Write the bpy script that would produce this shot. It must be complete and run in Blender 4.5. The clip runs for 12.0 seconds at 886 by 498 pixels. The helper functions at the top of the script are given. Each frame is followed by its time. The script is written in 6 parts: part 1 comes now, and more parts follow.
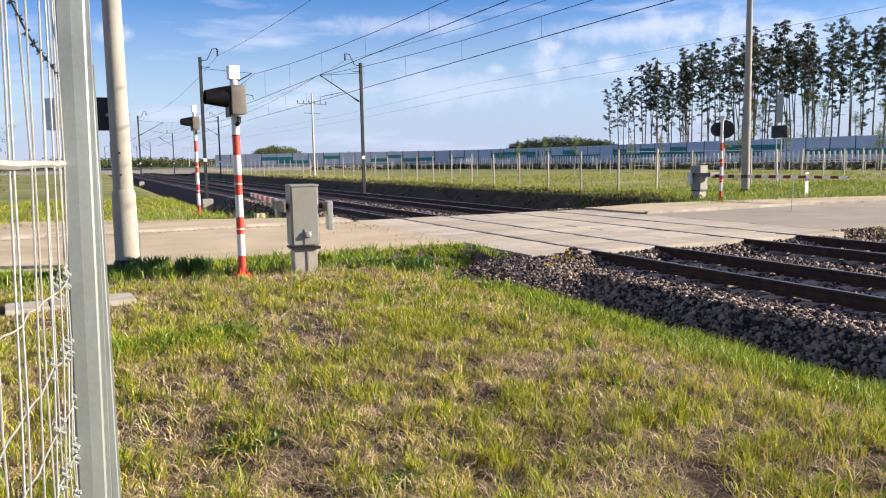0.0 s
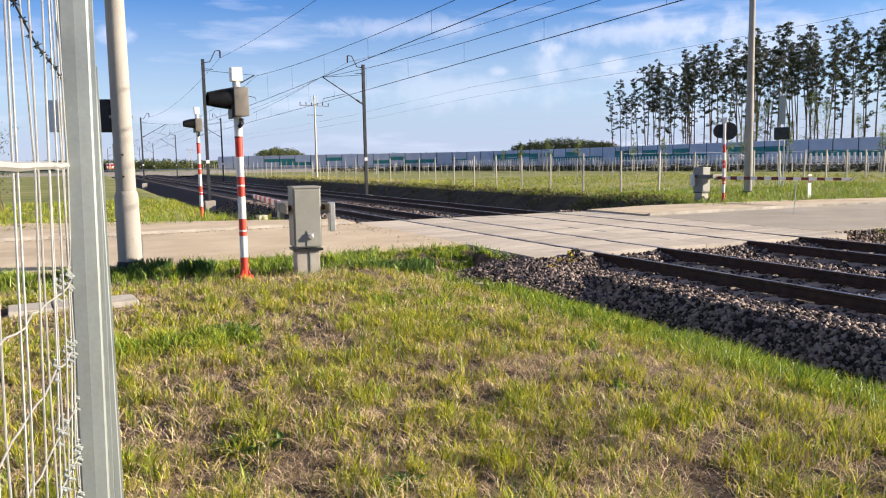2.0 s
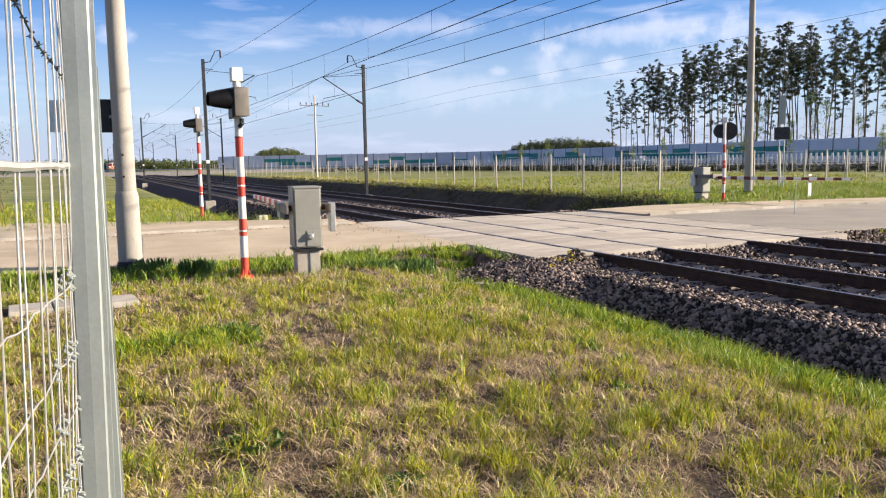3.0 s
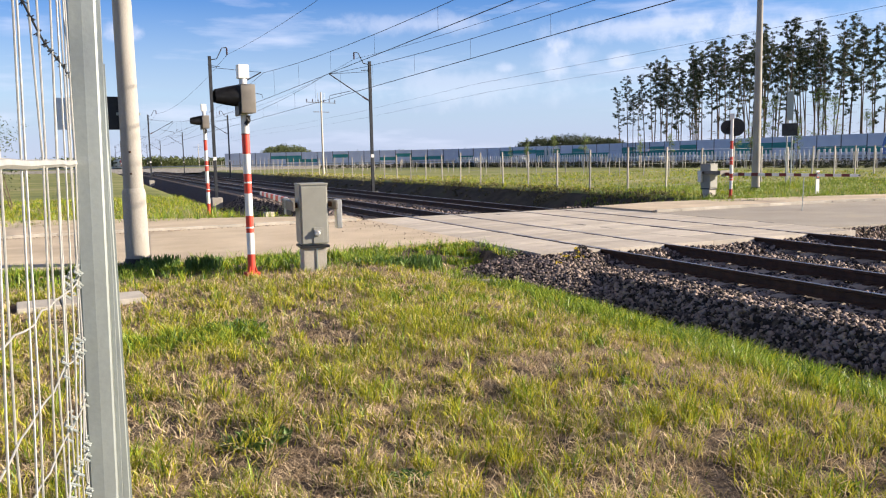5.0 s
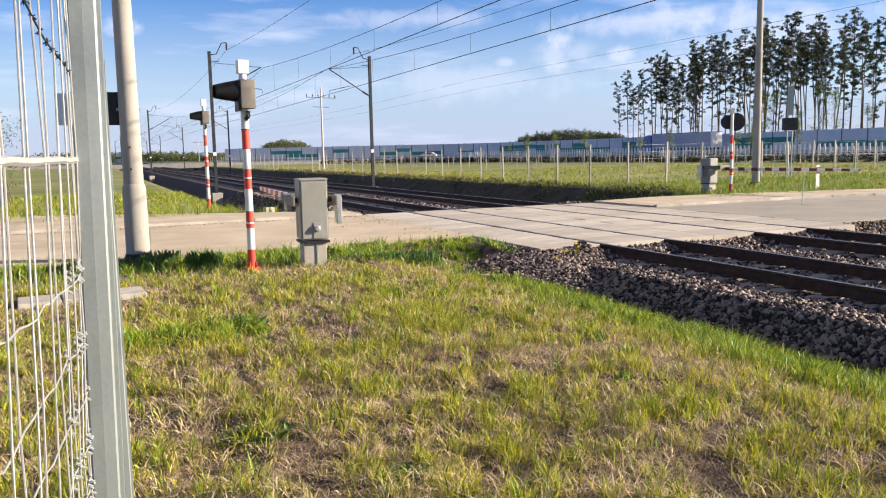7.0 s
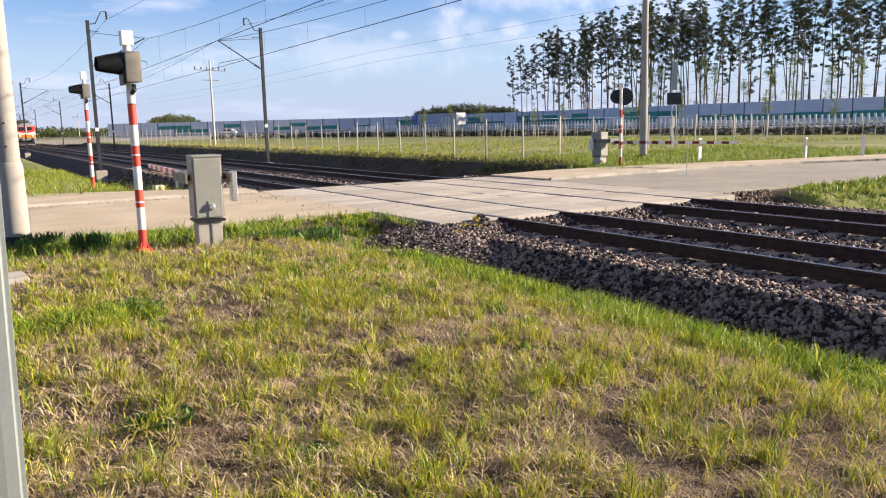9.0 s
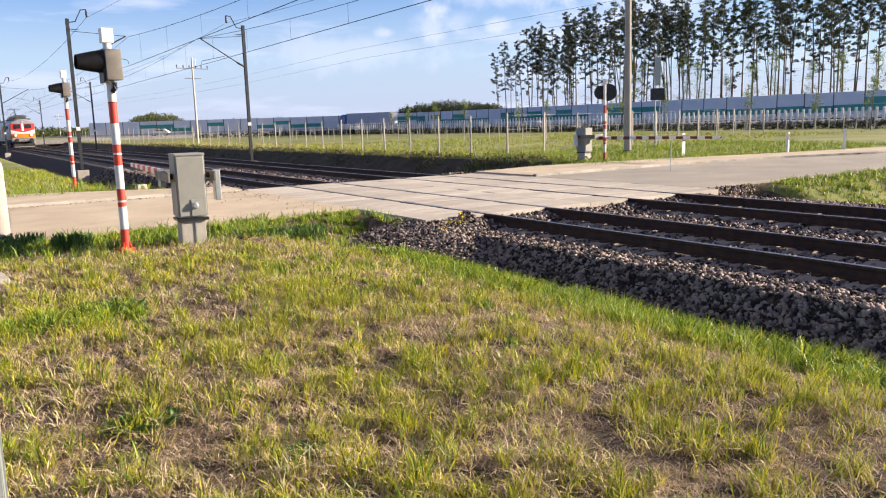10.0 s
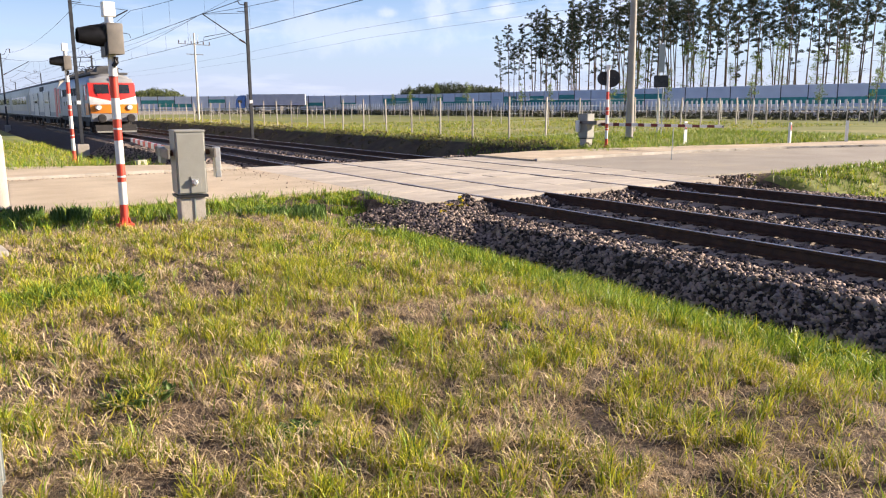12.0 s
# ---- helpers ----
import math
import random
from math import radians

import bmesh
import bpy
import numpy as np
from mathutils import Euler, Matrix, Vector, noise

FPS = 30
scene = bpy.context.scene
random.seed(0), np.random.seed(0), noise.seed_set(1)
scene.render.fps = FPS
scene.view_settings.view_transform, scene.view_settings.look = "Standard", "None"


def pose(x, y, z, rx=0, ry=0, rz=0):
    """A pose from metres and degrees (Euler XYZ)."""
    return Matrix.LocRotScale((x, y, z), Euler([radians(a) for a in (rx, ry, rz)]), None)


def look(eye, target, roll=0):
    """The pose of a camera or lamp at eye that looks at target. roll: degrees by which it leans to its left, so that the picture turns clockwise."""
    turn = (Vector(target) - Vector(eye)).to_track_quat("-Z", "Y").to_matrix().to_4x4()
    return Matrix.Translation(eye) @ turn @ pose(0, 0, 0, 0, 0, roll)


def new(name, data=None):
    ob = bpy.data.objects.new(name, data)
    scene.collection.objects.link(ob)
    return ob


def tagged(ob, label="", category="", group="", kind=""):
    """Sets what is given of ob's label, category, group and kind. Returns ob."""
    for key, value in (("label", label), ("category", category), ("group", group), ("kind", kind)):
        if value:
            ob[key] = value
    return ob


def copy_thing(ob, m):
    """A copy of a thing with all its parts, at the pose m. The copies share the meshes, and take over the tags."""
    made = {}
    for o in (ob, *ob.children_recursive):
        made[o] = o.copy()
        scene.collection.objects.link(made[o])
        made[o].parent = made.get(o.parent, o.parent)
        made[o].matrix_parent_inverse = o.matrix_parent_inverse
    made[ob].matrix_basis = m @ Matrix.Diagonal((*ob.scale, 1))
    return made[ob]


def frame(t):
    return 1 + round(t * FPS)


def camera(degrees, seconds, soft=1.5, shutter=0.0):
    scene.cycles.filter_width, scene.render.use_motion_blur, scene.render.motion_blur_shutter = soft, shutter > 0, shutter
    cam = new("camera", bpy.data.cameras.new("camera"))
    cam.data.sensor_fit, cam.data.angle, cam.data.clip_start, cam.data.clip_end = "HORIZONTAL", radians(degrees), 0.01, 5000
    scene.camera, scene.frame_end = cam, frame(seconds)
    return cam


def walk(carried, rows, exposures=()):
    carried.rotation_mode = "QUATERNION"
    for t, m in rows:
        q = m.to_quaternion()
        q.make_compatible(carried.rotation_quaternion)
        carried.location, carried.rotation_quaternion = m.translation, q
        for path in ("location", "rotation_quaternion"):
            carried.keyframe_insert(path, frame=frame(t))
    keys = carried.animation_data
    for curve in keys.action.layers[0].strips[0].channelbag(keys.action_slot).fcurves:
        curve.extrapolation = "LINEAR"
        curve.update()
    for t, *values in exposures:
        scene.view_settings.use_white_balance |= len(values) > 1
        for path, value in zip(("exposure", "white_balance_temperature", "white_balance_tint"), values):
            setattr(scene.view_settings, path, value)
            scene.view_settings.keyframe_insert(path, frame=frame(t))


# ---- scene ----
cam = camera(58.7, 12.0, soft=1.15)
# seconds, yaw, pitch, roll, and the small sway of the raised arm
PATH = [
    (0.0, -24.39, -6.47, 1.05, 0, 0, 0), (0.5, -24.22, -6.34, 1.05, 0, 0, 0), (1.5, -24.22, -6.34, 1.05, 0, 0, 0), (3.0, -24.21, -6.34, 1.06, -0.002, 0, 0),
    (5.0, -23.75, -6.57, 1.13, -0.001, 0, 0.001), (5.5, -23.65, -6.70, 1.14, 0, 0, 0.001), (6.0, -23.64, -6.86, 1.22, -0.001, -0.004, 0.001), (6.5, -23.69, -6.90, 1.21, -0.001, -0.014, 0.002),
    (8.3, -25.05, -7.42, 1.45, -0.022, -0.038, 0.008), (8.5, -26.16, -7.62, 1.57, -0.027, -0.040, 0.009), (9.0, -31.20, -8.93, 1.38, -0.035, -0.013, 0.014), (9.5, -32.37, -9.20, 1.87, -0.030, 0.010, 0.004),
    (10.0, -32.32, -9.17, 1.75, -0.020, 0.016, 0.005), (10.5, -32.25, -9.56, 1.44, -0.018, 0.012, 0.007), (11.0, -32.15, -10.25, 1.13, -0.018, 0.014, 0.010), (11.5, -32.05, -10.42, 0.71, -0.018, 0.010, 0.010),
    (12.0, -32.16, -10.42, 0.41, -0.020, 0.0, 0.008)]
walk(cam, [(t, pose(x, y, 1.78 + z, 90 + p, r, w)) for t, w, p, r, x, y, z in PATH], exposures=[(0.0, 1.15, 6560, 12), (8.3, 1.18, 6610, 13), (12.0, 1.34, 6760, 15)])

# ---- daylight ----
SUN_DIR = Vector((0.92, -0.39, 0.325)).normalized()


def build_world():
    w = bpy.data.worlds.new("sky")
    scene.world = w
    w.use_nodes = True
    nt = w.node_tree
    nt.nodes.clear()
    out = nt.nodes.new("ShaderNodeOutputWorld")
    bg = nt.nodes.new("ShaderNodeBackground")
    sky = nt.nodes.new("ShaderNodeTexSky")
    sky.sky_type = "NISHITA"
    sky.sun_disc = False
    sky.sun_elevation = math.asin(SUN_DIR.z)
    sky.sun_rotation = math.atan2(SUN_DIR.x, SUN_DIR.y)
    sky.air_density, sky.dust_density, sky.ozone_density = 1.0, 0.1, 1.6
    # thin clouds: stretched noise over the direction, whiter towards the horizon
    tc = nt.nodes.new("ShaderNodeTexCoord")
    mp = nt.nodes.new("ShaderNodeMapping")
    mp.inputs["Scale"].default_value = (2.2, 2.2, 13.0)
    mp.inputs["Location"].default_value = (3.1, 0.7, 0.4)
    n1 = nt.nodes.new("ShaderNodeTexNoise")
    n1.inputs["Scale"].default_value, n1.inputs["Detail"].default_value, n1.inputs["Roughness"].default_value = 2.1, 7, 0.55
    ramp = nt.nodes.new("ShaderNodeValToRGB")
    ramp.color_ramp.elements[0].position, ramp.color_ramp.elements[1].position = 0.52, 0.74
    ramp.color_ramp.elements[1].color = (0.62, 0.62, 0.62, 1)
    mix = nt.nodes.new("ShaderNodeMix")
    mix.data_type = "RGBA"
    mix.inputs["B"].default_value = (6.8, 7.3, 9.0, 1)
    nt.links.new(tc.outputs["Generated"], mp.inputs["Vector"])
    nt.links.new(mp.outputs["Vector"], n1.inputs["Vector"])
    nt.links.new(n1.outputs["Fac"], ramp.inputs["Fac"])
    nt.links.new(ramp.outputs["Color"], mix.inputs["Factor"])
    hs = nt.nodes.new("ShaderNodeHueSaturation")
    hs.inputs["Saturation"].default_value = 1.75
    hs.inputs["Value"].default_value = 1.25
    hs.inputs["Hue"].default_value = 0.53
    nt.links.new(sky.outputs["Color"], hs.inputs["Color"])
    # pale haze towards the horizon, all round
    sep = nt.nodes.new("ShaderNodeSeparateXYZ")
    nt.links.new(tc.outputs["Generated"], sep.inputs[0])
    hz = nt.nodes.new("ShaderNodeMapRange")
    hz.interpolation_type = "SMOOTHSTEP"
    hz.inputs["From Min"].default_value, hz.inputs["From Max"].default_value = 0.26, -0.02
    hz.inputs["To Min"].default_value, hz.inputs["To Max"].default_value = 0.0, 0.9
    nt.links.new(sep.outputs["Z"], hz.inputs["Value"])
    haze = nt.nodes.new("ShaderNodeMix")
    haze.data_type = "RGBA"
    haze.inputs["B"].default_value = (3.7, 4.55, 7.2, 1)
    nt.links.new(hz.outputs["Result"], haze.inputs["Factor"])
    nt.links.new(hs.outputs["Color"], haze.inputs["A"])
    nt.links.new(haze.outputs["Result"], mix.inputs["A"])
    # a few small fair-weather clouds low in the sky
    puff = nt.nodes.new("ShaderNodeTexNoise")
    puff.inputs["Scale"].default_value, puff.inputs["Detail"].default_value, puff.inputs["Roughness"].default_value = 26, 6, 0.6
    nt.links.new(tc.outputs["Generated"], puff.inputs["Vector"])
    # neutral grey added to the unseen sky overhead, so shade is less blue
    overhead_fill = nt.nodes.new("ShaderNodeMapRange")
    overhead_fill.interpolation_type = "SMOOTHSTEP"
    overhead_fill.inputs["From Min"].default_value, overhead_fill.inputs["From Max"].default_value = 0.24, 0.6
    overhead_fill.inputs["To Max"].default_value = 0.85
    nt.links.new(sep.outputs["Z"], overhead_fill.inputs["Value"])
    thin = nt.nodes.new("ShaderNodeMix")
    thin.data_type = "RGBA"
    thin.inputs["B"].default_value = (1.75, 1.75, 2.05, 1)
    nt.links.new(overhead_fill.outputs["Result"], thin.inputs["Factor"])
    nt.links.new(mix.outputs["Result"], thin.inputs["A"])
    colour = thin.outputs["Result"]
    for az, up, wide, flat, amount in ((32.3, 7.7, 0.022, 1.6, 0.6), (31.6, 6.5, 0.036, 1.5, 0.42), (33.6, 6.9, 0.03, 1.6, 0.3), (36.3, 6.6, 0.022, 1.7, 0.5), (2.4, 8.6, 0.026, 1.7, 0.8), (28.4, 6.3, 0.018, 2.4, 0.35), (38.0, 8.6, 0.16, 8.0, 0.5), (23.0, 9.4, 0.14, 9.0, 0.4), (47.0, 7.5, 0.14, 4.0, 0.45), (26.0, 5.0, 0.2, 7.0, 0.3)):
        a, e = radians(az), radians(up)
        off = nt.nodes.new("ShaderNodeVectorMath")
        off.operation = "SUBTRACT"
        off.inputs[1].default_value = (math.sin(a) * math.cos(e), math.cos(a) * math.cos(e), math.sin(e))
        nt.links.new(tc.outputs["Generated"], off.inputs[0])
        sc = nt.nodes.new("ShaderNodeVectorMath")
        sc.operation = "MULTIPLY"
        sc.inputs[1].default_value = (1 / wide, 1 / wide, flat / wide)
        nt.links.new(off.outputs[0], sc.inputs[0])
        ln = nt.nodes.new("ShaderNodeVectorMath")
        ln.operation = "LENGTH"
        nt.links.new(sc.outputs[0], ln.inputs[0])
        body = nt.nodes.new("ShaderNodeMath")
        body.operation = "SUBTRACT"
        nt.links.new(puff.outputs["Fac"], body.inputs[0])
        lower = nt.nodes.new("ShaderNodeMath")
        lower.operation = "MULTIPLY"
        lower.inputs[1].default_value = 0.52
        nt.links.new(ln.outputs["Value"], lower.inputs[0])
        nt.links.new(lower.outputs[0], body.inputs[1])
        fade = nt.nodes.new("ShaderNodeMapRange")
        fade.interpolation_type = "SMOOTHSTEP"
        fade.inputs["From Min"].default_value, fade.inputs["From Max"].default_value = -0.04, 0.42
        fade.inputs["To Max"].default_value = 0.8 * amount
        nt.links.new(body.outputs[0], fade.inputs["Value"])
        over = nt.nodes.new("ShaderNodeMix")
        over.data_type = "RGBA"
        over.inputs["B"].default_value = (8.2, 8.3, 9.4, 1)
        nt.links.new(fade.outputs["Result"], over.inputs["Factor"])
        nt.links.new(colour, over.inputs["A"])
        colour = over.outputs["Result"]
    nt.links.new(colour, bg.inputs["Color"])
    bg.inputs["Strength"].default_value = 0.060
    nt.links.new(bg.outputs["Background"], out.inputs["Surface"])
    sun = new("sun", bpy.data.lights.new("sun", "SUN"))
    sun.data.energy, sun.data.angle, sun.data.color = 5.0, radians(0.5), (1.0, 0.88, 0.71)
    sun.matrix_world = look(SUN_DIR * 50, (0, 0, 0))


build_world()


# ---- materials ----
def material(name, dark, light, scale=8.0, fine=90.0, rough=0.7, metal=0.0, bump=0.15, random=0.0, island=0.0, dirt=None, dirt_amount=0.4, mapping=(1, 1, 1), spec=0.4, sheer=0.0):
    """A surface with two scales of colour variation, optional dirt of its own, and a fine relief."""
    m = bpy.data.materials.new(name)
    m.use_nodes = True
    nt = m.node_tree
    b = nt.nodes["Principled BSDF"]
    b.inputs["Roughness"].default_value, b.inputs["Metallic"].default_value = rough, metal
    b.inputs["Specular IOR Level"].default_value = spec
    tc = nt.nodes.new("ShaderNodeTexCoord")
    mp = nt.nodes.new("ShaderNodeMapping")
    mp.inputs["Scale"].default_value = mapping
    nt.links.new(tc.outputs["Object"], mp.inputs["Vector"])
    big, small = nt.nodes.new("ShaderNodeTexNoise"), nt.nodes.new("ShaderNodeTexNoise")
    big.inputs["Scale"].default_value, big.inputs["Detail"].default_value = scale, 5
    small.inputs["Scale"].default_value, small.inputs["Detail"].default_value = fine, 3
    for n in (big, small):
        nt.links.new(mp.outputs["Vector"], n.inputs["Vector"])
    add = nt.nodes.new("ShaderNodeMath")
    add.operation = "MULTIPLY_ADD"
    add.inputs[1].default_value = 0.45
    nt.links.new(small.outputs["Fac"], add.inputs[0])
    half = nt.nodes.new("ShaderNodeMath")
    half.operation = "MULTIPLY"
    half.inputs[1].default_value = 0.75
    nt.links.new(big.outputs["Fac"], half.inputs[0])
    nt.links.new(half.outputs[0], add.inputs[2])
    value = add.outputs[0]
    for amount, node, sock in ((random, "ShaderNodeObjectInfo", "Random"), (island, "ShaderNodeNewGeometry", "Random Per Island")):
        if amount:
            src = nt.nodes.new(node)
            ma = nt.nodes.new("ShaderNodeMath")
            ma.operation = "MULTIPLY_ADD"
            ma.inputs[1].default_value = amount
            nt.links.new(src.outputs[sock], ma.inputs[0])
            nt.links.new(value, ma.inputs[2])
            sub = nt.nodes.new("ShaderNodeMath")
            sub.operation = "SUBTRACT"
            sub.inputs[1].default_value = amount / 2
            nt.links.new(ma.outputs[0], sub.inputs[0])
            value = sub.outputs[0]
    ramp = nt.nodes.new("ShaderNodeValToRGB")
    e = ramp.color_ramp.elements
    e[0].position, e[1].position = 0.38, 0.82
    e[0].color, e[1].color = (*dark, 1), (*light, 1)
    nt.links.new(value, ramp.inputs["Fac"])
    colour = ramp.outputs["Color"]
    if dirt:
        dn = nt.nodes.new("ShaderNodeTexNoise")
        dn.inputs["Scale"].default_value, dn.inputs["Detail"].default_value, dn.inputs["Roughness"].default_value = scale * 0.45, 6, 0.65
        nt.links.new(mp.outputs["Vector"], dn.inputs["Vector"])
        dr = nt.nodes.new("ShaderNodeValToRGB")
        dr.color_ramp.elements[0].position, dr.color_ramp.elements[1].position = 0.5, 0.7
        dr.color_ramp.elements[1].color = (dirt_amount,) * 3 + (1,)
        nt.links.new(dn.outputs["Fac"], dr.inputs["Fac"])
        mx = nt.nodes.new("ShaderNodeMix")
        mx.data_type = "RGBA"
        mx.inputs["B"].default_value = (*dirt, 1)
        nt.links.new(dr.outputs["Color"], mx.inputs["Factor"])
        nt.links.new(colour, mx.inputs["A"])
        colour = mx.outputs["Result"]
    nt.links.new(colour, b.inputs["Base Color"])
    if bump:
        bp = nt.nodes.new("ShaderNodeBump")
        bp.inputs["Strength"].default_value, bp.inputs["Distance"].default_value = bump, 0.02
        nt.links.new(small.outputs["Fac"], bp.inputs["Height"])
        nt.links.new(bp.outputs["Normal"], b.inputs["Normal"])
    if sheer:
        b.inputs["Transmission Weight"].default_value = 0
        tr = nt.nodes.new("ShaderNodeBsdfTranslucent")
        nt.links.new(colour, tr.inputs["Color"])
        ms = nt.nodes.new("ShaderNodeMixShader")
        ms.inputs[0].default_value = sheer
        nt.links.new(b.outputs[0], ms.inputs[1])
        nt.links.new(tr.outputs[0], ms.inputs[2])
        nt.links.new(ms.outputs[0], nt.nodes["Material Output"].inputs["Surface"])
    return m


